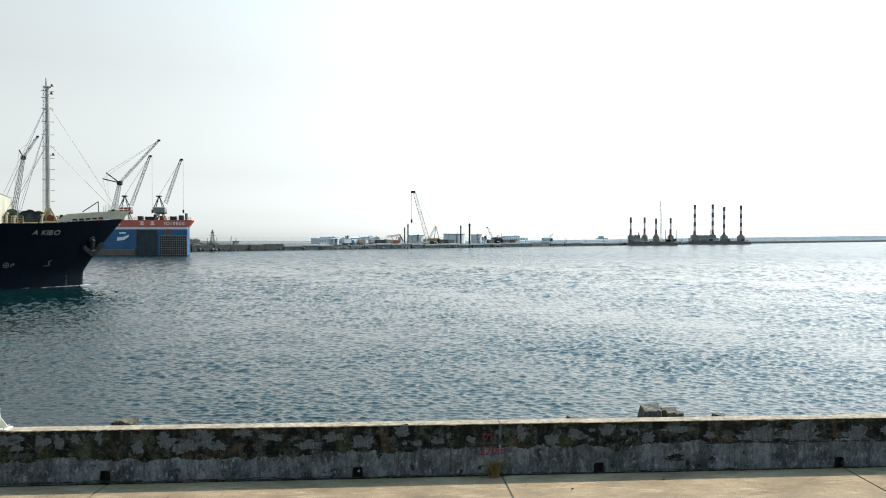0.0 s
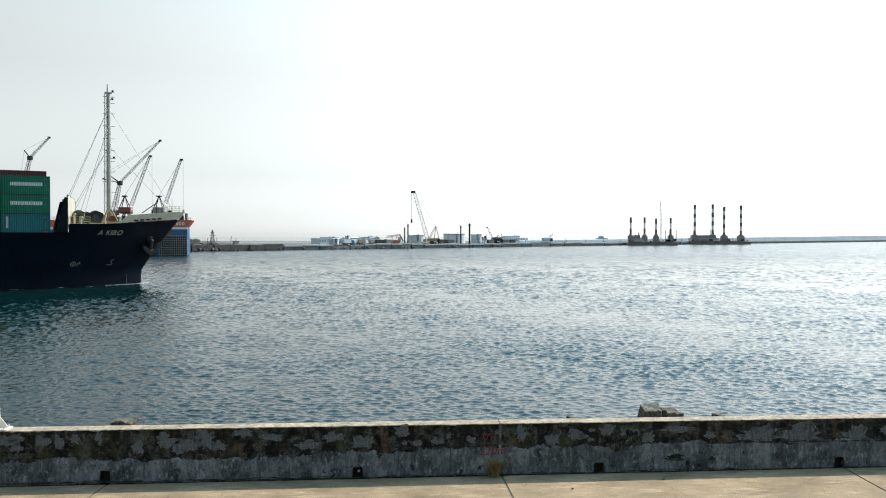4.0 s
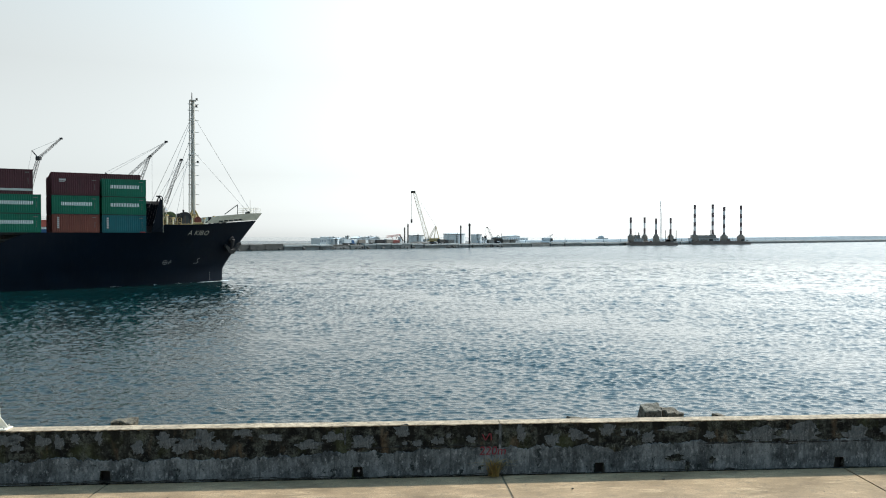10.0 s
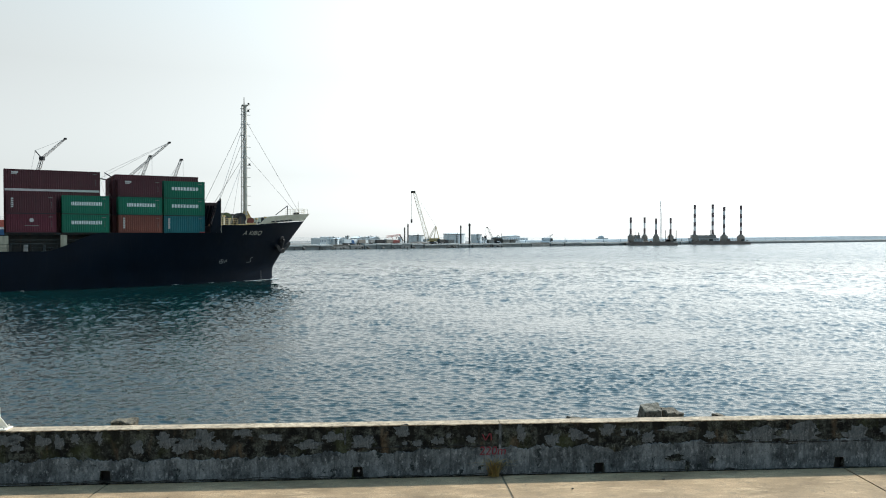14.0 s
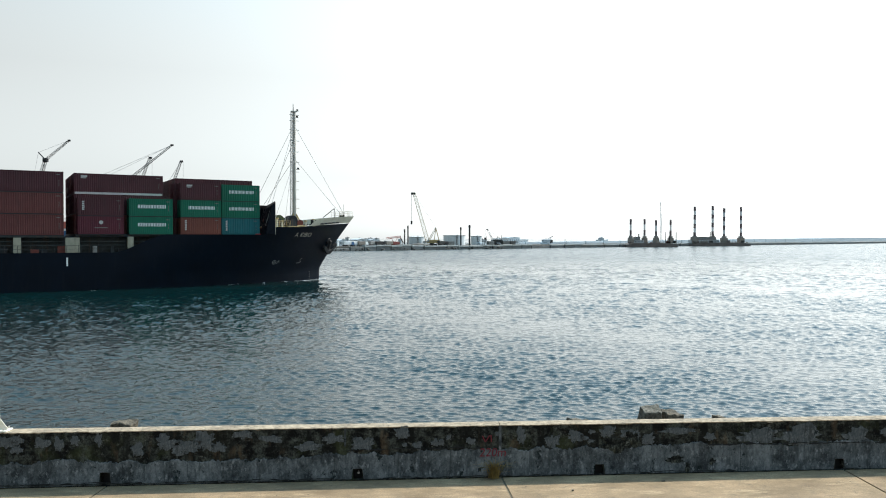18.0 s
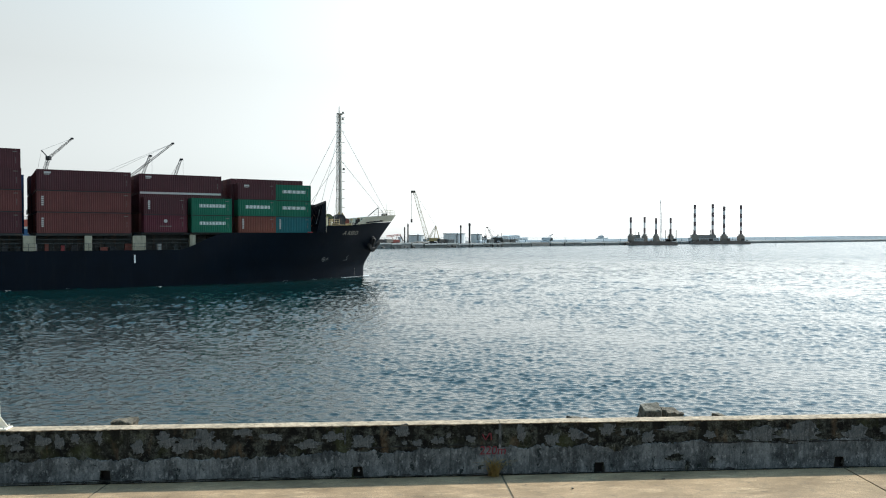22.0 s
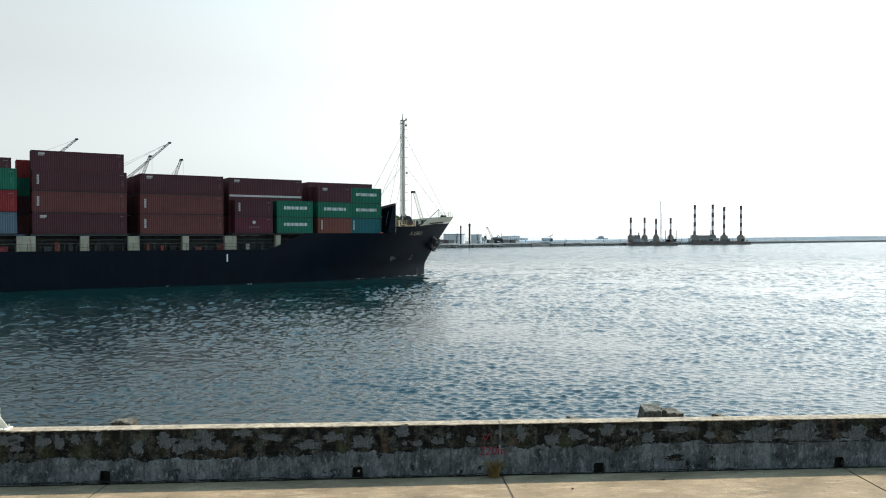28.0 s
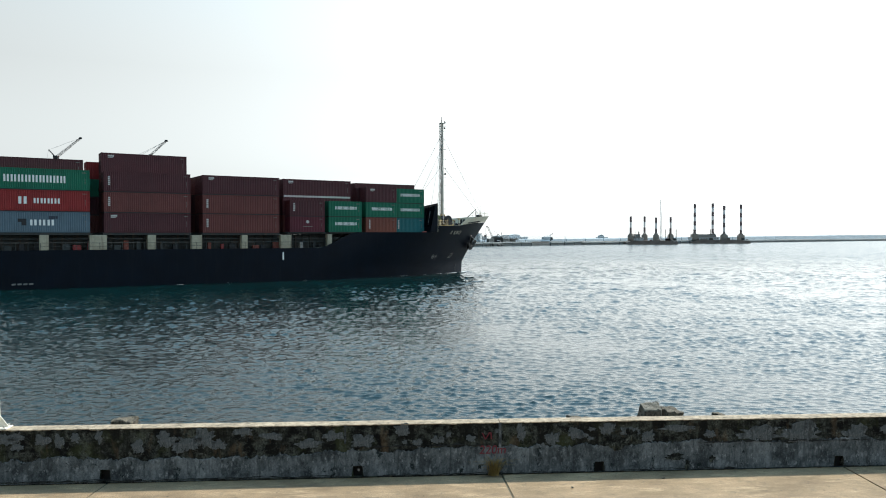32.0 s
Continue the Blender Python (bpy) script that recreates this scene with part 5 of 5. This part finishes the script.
truck(-65.7, 8, M_SHED, M_DOCKBLUE)
truck(-60.2, 9, M_WHITE, M_SHED)
truck(-55.8, 8, M_LEGBASE, M_WHITE)
truck(-46.4, 9, M_GRID, M_COAM)
truck(-43.0, 8, M_PILE, M_BLACK)
truck(-35.4, 8, M_LEGBASE, M_CRANERED)
truck(6.7, 8, M_COAM, M_BLACK)
for px0, c in ((-49.2, M_CAISSON), (-47.1, M_PILE), (-42.5, M_LEGBASE), (-36.6, M_RUBBLE), (17.2, M_CAISSON), (68.0, M_CAISSON), (75.4, M_RUBBLE), (54.1, M_CAISSON), (69.2, M_CAISSON)):
    b = thing("site_container", "dark steel site container on the breakwater", "container", "site containers", at=BRK @ pose(px0, 12, 2.35))
    part("box", boxed((-2.6, -1.2, 0), (2.6, 1.2, 2.6), 0.06), c, b)
    for i in range(8):
        part("rib", boxed((-2.4 + i * 0.65, -1.26, 0.2), (-2.2 + i * 0.65, -1.19, 2.4)), c, b)


def machine(x):
    """A red-brown pile rig with a raised conveyor."""
    t = thing("conveyor_rig", "red-brown conveyor machine on the breakwater", "machine", at=BRK @ pose(x, 9, 2.35))
    part("track", boxed((-3, -1.4, 0), (3, 1.4, 1.0), 0.2), M_BLACK, t)
    part("body", boxed((-2.4, -1.3, 1.0), (2.2, 1.3, 2.6), 0.1), M_CRANERED, t)
    part("conveyor", lattice(bmesh.new(), (-7, 0, 4.6), (3.5, 0, 5.6), 0.9, 0.9, 10, 0.1), M_CRANERED, t)
    part("strut", rodded((0, 0, 2.5), (1.5, 0, 5.2), 0.15), M_CRANERED, t)
    part("strut", rodded((-1.5, 0, 2.5), (-3.5, 0, 4.8), 0.15), M_CRANERED, t)
    part("chute", rodded((3.5, 0, 5.4), (6.0, 0, 2.0), 0.4, 0.3), M_BARGE, t)


machine(-30.3)
for px0, h in ((-62.6, 2.6), (-56.2, 3.4), (-46.8, 4.0), (-30.6, 3.2), (-19.6, 4.4), (0.7, 3.0), (12.3, 3.4), (54.7, 3.6), (87.2, 3.0)):
    t = thing("site_hopper", "pale steel hopper on legs on the breakwater", "hopper", "hoppers on the breakwater", at=BRK @ pose(px0, 18, 2.33))
    part("bin", rodded((0, 0, h * 0.45), (0, 0, h), 1.0, 1.5, 10), M_FARHOUSE, t)
    for sx in (-1, 1):
        for sy in (-1, 1):
            part("leg", rodded((sx * 1.1, sy * 1.1, 0), (sx * 0.9, sy * 0.9, h * 0.7), 0.12, n=5), M_COAM, t)
for px0, h, r in ((-27.2, 10.2, 0.45), (-24.6, 12.3, 0.5), (19.1, 11.8, 0.55), (26.9, 13.2, 0.75)):
    t = thing("steel_pile", "tall dark steel pile standing at the breakwater", "pile", "steel piles", at=BRK @ pose(px0, 4.2, 2.3))
    part("shaft", rodded((0, 0, 0), (0, 0, h), r * 0.8, n=14), M_PILE, t)
    part("collar", rodded((0, 0, h - 1.6), (0, 0, h - 0.6), r, n=14), M_PILE, t)


def crawler(x, y, boom, foot, frame_top, cab, label, yaw, wide=2.3):
    """boom: the head, metres from the crane's middle."""
    t = thing("crawler_crane", label, "crane", "cranes on the breakwater", at=BRK @ pose(x, y, 2.35) @ pose(0, 0, 0, 0, 0, yaw))
    # a crane in the hazed wall colour keeps its tracks equally pale
    dark = M_FARWALL if cab is M_FARWALL else M_BLACK
    for s in (-1, 1):
        part("track", boxed((-3.4, s * 2.0 - 0.5, 0), (3.4, s * 2.0 + 0.5, 1.1), 0.35), dark, t)
    part("turntable", rodded((0, 0, 1.0), (0, 0, 1.5), 1.4, n=18), dark, t)
    h = part("house", boxed((-1.5, -1.6, 1.5), (4.8, 1.6, 3.6), 0.15), cab, t)
    part("cab", boxed((-2.8, -1.6, 1.5), (-1.4, -0.3, 3.5), 0.12), cab, h)
    part("window", boxed((-2.84, -1.5, 2.3), (-1.6, -1.63, 3.3)), M_GLASS, h)
    part("counterweight", boxed((3.6, -1.7, 1.2), (5.4, 1.7, 3.2), 0.1), M_COAM, t)
    part("boom", lattice(bmesh.new(), foot, boom, wide, wide * 0.7, 15, wide * 0.058), M_BOOM if wide > 2 else (cab if dark is cab else M_CRANE), t)
    part("boom_head", boxed((boom[0] - wide * 0.85, -0.5, boom[2] - wide * 0.4), (boom[0] + wide * 0.3, 0.5, boom[2] + wide * 0.2), 0.06), M_BLACK, t)
    big = wide > 2
    part("gantry", lattice(bmesh.new(), foot, frame_top, 1.0 if big else 0.4, 0.7 if big else 0.3, 7, 0.11 if big else 0.06), M_BOOM if big else dark, t)
    bm = rodded((4.6, 0, 3.4), frame_top, 0.24 if big else 0.12)
    rod(bm, (1.6, 0, 3.4), frame_top, 0.2 if big else 0.1)
    part("gantry_legs", bm, M_YELLOW if big else dark, t)
    bm = rodded(boom, frame_top, 0.07, n=4)
    rod(bm, frame_top, (4.6, 0, 3.4), 0.1, n=4)
    part("pendant", bm, M_WIRE, t)
    hx = boom[0] - 1.6
    part("hoist_rope", rodded((hx, 0, boom[2] - 0.6), (hx, 0, boom[2] * 0.47), 0.12, n=4), M_WIRE, t)
    part("hook_block", boxed((hx - 0.55, -0.4, boom[2] * 0.47 - 2.2), (hx + 0.55, 0.4, boom[2] * 0.47), 0.1), M_BLACK, t)


crawler(3.0, 14, (-11.2, 0, 33.2), (-2.4, 0, 2.0), (2.6, 0, 11.2), M_YELLOW, "crawler crane with a tall lattice boom on the breakwater", -42)
crawler(60.6, 14, (-5.2, 0, 10.8), (-1.0, 0, 2.0), (2.2, 0, 5.6), M_COAM, "small crawler crane on the breakwater", -42, 1.1)
# haze is put into this crane's colour: it takes the wall's
crawler(125.0, 24, (5.5, 0, 6.0), (-1.0, 0, 1.6), (-1.5, 0, 3.6), M_FARWALL, "small crane on the breakwater, paled for haze", -42, 0.8)
for px0, h, dx in ((48.2, 5, 2.0), (51.4, 6, -1.5), (64.1, 7, 1.0), (133.5, 4, 0.0), (42.3, 6, 2.4), (-132.9, 4, 0.0), (-136.0, 5, 0.5)):
    t = thing("work_mast", "thin steel mast on the breakwater", "mast", "masts on the breakwater", at=BRK @ pose(px0, 12, 2.3))
    part("pole", rodded((0, 0, 0), (dx, 0, h), 0.14), M_COAM, t)
    part("foot", boxed((-0.6, -0.6, 0), (0.6, 0.6, 0.4), 0.05), M_CAISSON, t)

# a lattice tower and a hut near the breakwater's end
t = thing("lattice_tower", "dark steel lattice tower with cross arms on the breakwater", "tower", at=BRK @ pose(-148.7, 6, 3.6))
part("tower_frame", lattice(bmesh.new(), (0, 0, 0), (0, 0, 6.8), 1.8, 0.35, 8, 0.11), M_PILE, t)
part("cross_arm", rodded((-1.7, 0, 4.2), (1.9, 0, 4.2), 0.12), M_PILE, t)
part("cross_arm", rodded((-1.0, 0, 5.6), (1.1, 0, 5.6), 0.1), M_PILE, t)
part("side_post", rodded((-2.6, 0, 0), (-2.4, 0, 2.8), 0.12), M_PILE, t)
part("side_post", rodded((2.4, 0, 0), (2.3, 0, 3.1), 0.12), M_PILE, t)
t = thing("site_hut", "small grey hut on the breakwater", "hut", at=BRK @ pose(-135.6, 7, 2.4))
part("wall", boxed((-1.2, -1.2, 0), (1.2, 1.2, 2.2), 0.04), M_GRID, t)
part("roof", boxed((-1.4, -1.4, 2.2), (1.4, 1.4, 2.45), 0.04), M_CAISSON, t)
for px0, c in ((-159.0, M_CRANERED), (-155.2, M_LEGBASE), (-163.5, M_RUSTRED)):
    t = thing("site_hut", "low red-brown roofed hut behind the breakwater", "hut", "huts by the tower", at=BRK @ pose(px0, 12, 3.4))
    part("wall", boxed((-2.0, -1.6, 0), (2.0, 1.6, 1.7), 0.04), M_LEGBASE, t)
    part("roof", prism(bmesh.new(), [(-2.3, 1.7), (2.3, 1.7), (0.6, 2.7), (-0.8, 2.7)], 1, -1.9, 1.9), c, t)

# pale vessel far beyond the breakwater
t = thing("far_ship", "pale ship far beyond the breakwater", "ship", at=pose(166.65, 816, 0))
part("hull", prism(bmesh.new(), [(-5, 5), (5, 5), (6.5, 5.6), (5, -1), (-5, -1)], 1, -4, 4), M_SHED, t)
part("superstructure", boxed((-3, -3, 5), (2.4, 3, 6.8), 0.1), M_FARHOUSE, t)
part("bridge", boxed((-1.6, -3, 6.8), (1.6, 3, 7.6), 0.1), M_FARHOUSE, t)
part("mast", rodded((0, 0, 7.6), (0, 0, 9.0), 0.2), M_FARHOUSE, t)


def jackup(x0, x1, d, legs, bands, r, label, house_at, storeys):
    """A jack-up barge: x0..x1 wide at the distance d, legs as (x, top)."""
    cx = (x0 + x1) / 2
    t = thing("jackup_barge", label, "barge", "jack-up barges", at=pose(cx, d, 0))
    w = (x1 - x0) / 2
    part("hull", prism(bmesh.new(), [(-w, -1), (w, -1), (w * 0.98, 2.2), (w * 0.62, 3.0), (-w * 0.72, 3.0), (-w, 1.2)], 1, -9, 9), M_BARGE, t)
    h0, h1 = w * house_at[0], w * house_at[1]
    for k in range(storeys):
        lo, hi, z = h0 + k * 1.6, h1 - k * 2.2, 3.0 + k * 2.5
        house = part("deckhouse", boxed((lo, -6 + k, z), (hi, 4 - k, z + 2.4), 0.12), (M_FARHOUSE, M_GRID, M_SHED)[k % 3], t, "pale stepped deckhouse")
        part("deck_edge", boxed((lo - 0.4, -6.5 + k, z + 2.4), (hi + 0.4, 4.4 - k, z + 2.52)), M_COAM, house)
        n = max(3, int((hi - lo) / 2.2))
        for i in range(n):
            cxw = lo + (i + 0.3) * (hi - lo) / n
            part("window", boxed((cxw, -6.06 + k, z + 0.9), (cxw + (hi - lo) / n * 0.45, -5.96 + k, z + 1.8)), M_GLASS, house)
    part("funnel", rodded((h1 - 2.0, 1, 3), (h1 - 2.0, 1, 5.2 + 2.5 * storeys), 0.5, n=10), M_LEGBASE, t)
    part("deck_mast", rodded((h0 + 3.0, 0, 3), (h0 + 3.0, 0, 7.0 + 2.5 * storeys), 0.16, n=6), M_COAM, t)
    rnd = random.Random(int(d))
    for i in range(9):
        gx, gw, gh = rnd.uniform(-w * 0.9, w * 0.9), rnd.uniform(0.6, 1.8), rnd.uniform(0.7, 2.2)
        part("deck_gear", boxed((gx - gw, -8.4, 2.9), (gx + gw, -7.0, 2.9 + gh), 0.1), rnd.choice((M_LEGBASE, M_RUSTRED, M_COAM, M_BARGE)), t)
    rail(t, [(-w * 0.95, -8.8, 3.0), (w * 0.6, -8.8, 3.0)], 1.1, 3.0, 0.08, 2, M_COAM)
    for k, (lx, top) in enumerate(legs):
        y = -5 if k % 2 == 0 else 5
        leg = part("leg", rodded((lx - cx, y, -3), (lx - cx, y, top), r, n=18), M_LEGWHITE, t, "banded steel leg")
        b = bands
        z = top
        i = 0
        while z - b > 6.5:
            if i % 2 == 0:
                part("dark_band", rodded((lx - cx, y, z - b), (lx - cx, y, z + 0.02), r * 1.03, n=18), M_LEGDARK, leg)
            z -= b
            i += 1
        part("jack_house", boxed((lx - cx - r * 2.4, y - r * 2.2, 2.8), (lx - cx + r * 2.4, y + r * 2.2, 7.4), 0.25), M_LEGBASE, t)
        part("jack_cap", boxed((lx - cx - r * 1.6, y - r * 1.6, 7.4), (lx - cx + r * 1.6, y + r * 1.6, 8.6), 0.2), M_LEGBASE, t)
    return t


j1 = jackup(142.84, 183.02, 612, [(146.99, 21.93), (160.47, 22.19), (166.91, 21.05), (181.21, 21.74)], 4.4, 0.85,
            "jack-up barge with four short banded legs", (-0.68, -0.30), 2)
part("pale_mast", lattice(bmesh.new(), (174.09 - (162.93), 6, 3), (173.20 - (162.93), 6, 35.44), 1.5, 0.7, 20, 0.13), M_LEGWHITE, j1)
for px0 in (173.65, 176.77, 181.68):
    part("spud", rodded((px0 - (162.93), -8, -2), (px0 - (162.93), -8, 11.8), 0.35, n=10), M_PILE, j1)
j2 = jackup(213.95, 266.45, 679, [(218.93, 34.30), (237.98, 35.24), (244.46, 32.83), (262.92, 34.24)], 3.75, 1.08,
            "jack-up barge with four tall banded legs", (-0.92, -0.02), 2)
part("lattice_mast", lattice(bmesh.new(), (-6, 0, 8), (-6, 0, 12.5), 0.8, 0.4, 5, 0.08), M_COAM, j2)

# ---- the floating dock with its cranes ----
DOCK = pose(-97.8, 298.6, 0, 0, 0, 3.0)    # local x runs back to the left as negative, y inland
dock = thing("floating_dock", "red and blue floating dock wall with rusty pontoon", "dock", at=DOCK)
part("pontoon", box(boxed((-96, -1.2, -2), (-20.4, 3.4, 2.3), 0.1), (-20.39, 0.35, -2), (-0.75, 3.1, 3.19)), M_DOCKRUST, dock)
bm = bmesh.new()
box(bm, (-94, 0, 2.3), (-20.0, 3.2, 10.9))
box(bm, (-12.0, 0, -1.5), (-0.7, 3.2, 10.9))
box(bm, (-20.0, 1.4, 3.2), (-12.0, 3.2, 10.9))
part("wing_wall", bm, M_DOCKBLUE, dock, "blue painted dock wall")
part("white_stripe", boxed((-94, -0.05, 10.0), (-0.7, 0.3, 10.9)), M_WHITE, dock)
part("top_band", prism(bmesh.new(), [(-94.3, 10.9), (-0.5, 10.9), (1.1, 13.2), (1.1, 13.6), (-94.3, 13.6)], 1, -0.25, 3.4), M_DOCKRED, dock, "red painted upper band")
gate = part("gate", boxed((-20.0, 0.25, 0.2), (-12.0, 0.6, 10.9)), M_GATE, dock, "dark blue-grey roller gate")
for i in range(12):
    part("gate_bar", boxed((-20.0, 0.1, 0.6 + i * 0.85), (-12.0, 0.26, 0.85 + i * 0.85)), M_GATE, gate)
lat = part("lattice_panel", boxed((-11.2, -0.12, -0.5), (-0.75, -0.02, 7.6)), M_GRID, dock, "panel of small square openings")
for i in range(13):
    for j in range(9):
        part("opening", boxed((-11.1 + i * 0.795, -0.2, -0.4 + j * 0.88), (-10.48 + i * 0.795, -0.11, 0.32 + j * 0.88)), M_BLACK, lat)
# writing and emblem as plain shapes
for a, b in ((-18.6, -17.0), (-14.6, -13.0), (-28, -27.1), (-26.6, -25.8)):
    for k, (z0, z1) in enumerate(((11.7, 12.0), (12.2, 12.45), (12.65, 12.95))):
        part("white_letter_bar", boxed((a + 0.15 * (k % 2), -0.32, z0), (b - 0.15 * (k % 2), -0.24, z1)), M_WHITE, dock)
    part("white_letter_bar", boxed(((a + b) / 2 - 0.12, -0.33, 11.55), ((a + b) / 2 + 0.12, -0.235, 13.1)), M_WHITE, dock)
for k, ch in enumerate("FD10000"):
    cu = bpy.data.curves.new("white_letter", "FONT")
    cu.body, cu.size, cu.extrude, cu.offset, cu.align_x = ch, 1.75, 0.02, 0.03, "CENTER"
    cu.materials.append(M_WHITE)
    ob = new("white_letter", cu)
    ob.parent = dock
    ob.matrix_basis = pose(-9.1 + k * 1.16, -0.30, 11.6, 90)
part("white_emblem", prism(bmesh.new(), [(-27.2, 5.6), (-24.6, 5.9), (-22.6, 7.4), (-22.8, 7.9), (-25.2, 7.0), (-27.2, 7.0)], 1, -0.06, 0.02), M_WHITE, dock)
part("emblem_bar", boxed((-26.4, -0.06, 8.3), (-24.0, 0.02, 8.9)), M_WHITE, dock)
part("pale_emblem", rodded((-8.1, -0.06, 9.0), (-8.1, 0.02, 9.0), 1.1, n=18), M_CRANERED, dock)
rail(dock, [(-94, 0.2, 13.6), (-0.3, 0.2, 13.6), (-0.3, 3.2, 13.6)], 1.1, 2.5, 0.06, 2, M_COAM)
for i, (x, h, s) in enumerate(((-3.5, 1.8, 0.8), (-6.5, 1.4, 1.2), (-10.6, 1.6, 1.0), (-15.5, 1.3, 1.6), (-19, 1.5, 0.9), (-28, 1.2, 1.3), (-1.6, 2.6, 0.3), (-13.4, 2.2, 0.4))):
    part("deck_locker", boxed((x - s, 1.2, 13.6), (x + s, 3.0, 13.6 + h), 0.08), (M_COAM, M_BLACK, M_CRANERED)[i % 3], dock)


def jib_crane(x, base_h, foot, head, label, cab_mat):
    """A dock crane with a portal, a red cab, an A-frame and a lattice jib."""
    t = thing("dock_crane", label, "crane", "dock cranes", at=DOCK @ pose(x, 1.6, 13.6))
    for sx in (-1, 1):
        for sy in (-1, 1):
            part("portal_leg", rodded((sx * 1.8, sy * 1.5, 0), (sx * 0.8, sy * 0.9, base_h), 0.25), M_CRANE, t)
    part("platform", boxed((-1.8, -1.8, base_h), (1.8, 1.8, base_h + 0.4), 0.05), M_BLACK, t)
    c = part("cab", boxed((-2.6, -1.6, base_h + 0.4), (2.0, 1.6, base_h + 2.5), 0.15), cab_mat, t)
    part("window", boxed((1.9, -1.3, base_h + 1.3), (2.06, 1.3, base_h + 2.2)), M_GLASS, c)
    bm = bmesh.new()
    top = (-0.6, 0, base_h + 7.0)
    for sy in (-1, 1):
        rod(bm, (-2.2, sy * 1.2, base_h + 2.4), top, 0.16)
        rod(bm, (1.0, sy * 1.2, base_h + 2.4), top, 0.16)
    box(bm, (-1.5, -0.8, base_h + 6.5), (0.2, 0.8, base_h + 7.0))
    part("a_frame", bm, M_BLACK, t)
    part("jib", lattice(bmesh.new(), foot, head, 1.1, 0.65, 16, 0.068), M_CRANE, t)
    part("jib_head", boxed((head[0] - 0.4, -0.4, head[2] - 0.45), (head[0] + 0.8, 0.4, head[2] + 0.25), 0.1), M_BLACK, t)
    part("luffing_rope", rodded(top, head, 0.06, n=4), M_WIRE, t)
    part("hoist_rope", rodded((head[0] + 0.8, 0, head[2]), (head[0] + 0.8, 0, 4.0), 0.05, n=4), M_WIRE, t)
    part("hook_block", boxed((head[0] + 0.5, -0.25, 2.6), (head[0] + 1.1, 0.25, 4.0), 0.08), M_BLACK, t)
    return t


def knee_crane(x, knee, tip, backs, label):
    """A crane whose jib stands on a tall leaning tower, with two short back struts."""
    t = thing("dock_crane", label, "crane", "dock cranes", at=DOCK @ pose(x, 1.6, 13.6))
    part("base", rodded((0, 0, 0), (0, 0, 2.2), 1.6, 1.2, 14), M_CRANE, t)
    part("cab", boxed((-1.6, -1.4, 2.2), (1.6, 1.4, 4.2), 0.12), M_CRANE, t)
    part("tower", lattice(bmesh.new(), (0, 0, 3.6), knee, 1.5, 0.9, 12, 0.10), M_CRANE, t)
    part("knee", boxed((knee[0] - 0.9, -0.7, knee[2] - 0.8), (knee[0] + 0.9, 0.7, knee[2] + 0.7), 0.15), M_BLACK, t)
    part("jib", lattice(bmesh.new(), knee, tip, 0.75, 0.45, 16, 0.06), M_CRANE, t)
    part("jib_head", boxed((tip[0] - 0.6, -0.3, tip[2] - 0.4), (tip[0] + 0.5, 0.3, tip[2] + 0.3), 0.1), M_BLACK, t)
    for b in backs:
        part("back_strut", rodded(knee, b, 0.22), M_BLACK, t)
        part("tie_rope", rodded(b, tip, 0.045, n=4), M_WIRE, t)
        part("back_stay", rodded(b, (-1.4, 0, 3.0), 0.045, n=4), M_WIRE, t)
    return t


knee_a = knee_crane(-30.0, (3.1, 0, 14.6), (22.3, 0, 30.0), ((-5.4, 0, 16.4), (-3.6, 0, 18.6)), "tall luffing dock crane with a long lattice jib")
knee_b = knee_crane(-66.0, (7.2, 0, 23.8), (17.4, 0, 31.0), ((4.2, 0, 26.8),), "slender dock crane with a lattice tower and jib")
jib_crane(-24.2, 2.4, (1.8, 0, 5.4), (9.0, 0, 24.7), "dock crane with a red cab and a lattice jib", M_CRANERED)
jib_crane(-11.2, 2.4, (1.8, 0, 6.4), (7.8, 0, 23.4), "dock crane with a lattice jib on the dock wall", M_CRANE)


def ship_at(t):
    """The ship's pose: she gathers way to the right, turning slowly away."""
    x = -58.191 + t * (1.73289 + t * (0.004621 + t * -0.00006494))
    y = 114.386 + t * (1.16713 + t * (-0.003170 + t * 0.00013191))
    return pose(x, y, 0, 0, 0, 29.75 + 2.07 * (t - 16) / 16)


def motions():
    times = [2.0 * i for i in range(17)]
    walk(ship, [(t, ship_at(t)) for t in times])
    for ob, m in cargo:
        walk(ob, [(t, ship_at(t) @ m) for t in times])
    walk(water, [(0.0, pose(0, 0, 0)), (16.0, pose(-6.4, -6.4, 0)), (32.0, pose(-12.8, -12.8, 0))])
    walk(knee_a, [(t, DOCK @ pose(-29.0, 1.6, 13.2, 0, 0, a)) for t, a in ((0, -25), (6, -21), (9, -15.5), (13, -9), (19, 1), (23, 3), (28, -6.5), (32, -13.5))])
    walk(knee_b, [(t, DOCK @ pose(x + 2.0, 1.6, 13.2, 0, 0, a)) for t, x, a in ((0, -68.4, -37), (6, -66.5, -22), (9, -65.3, -18), (13, -64.2, -15), (19, -62.4, -14), (23, -61.3, -14), (28, -60.2, -12), (32, -59.0, -11))])


motions()
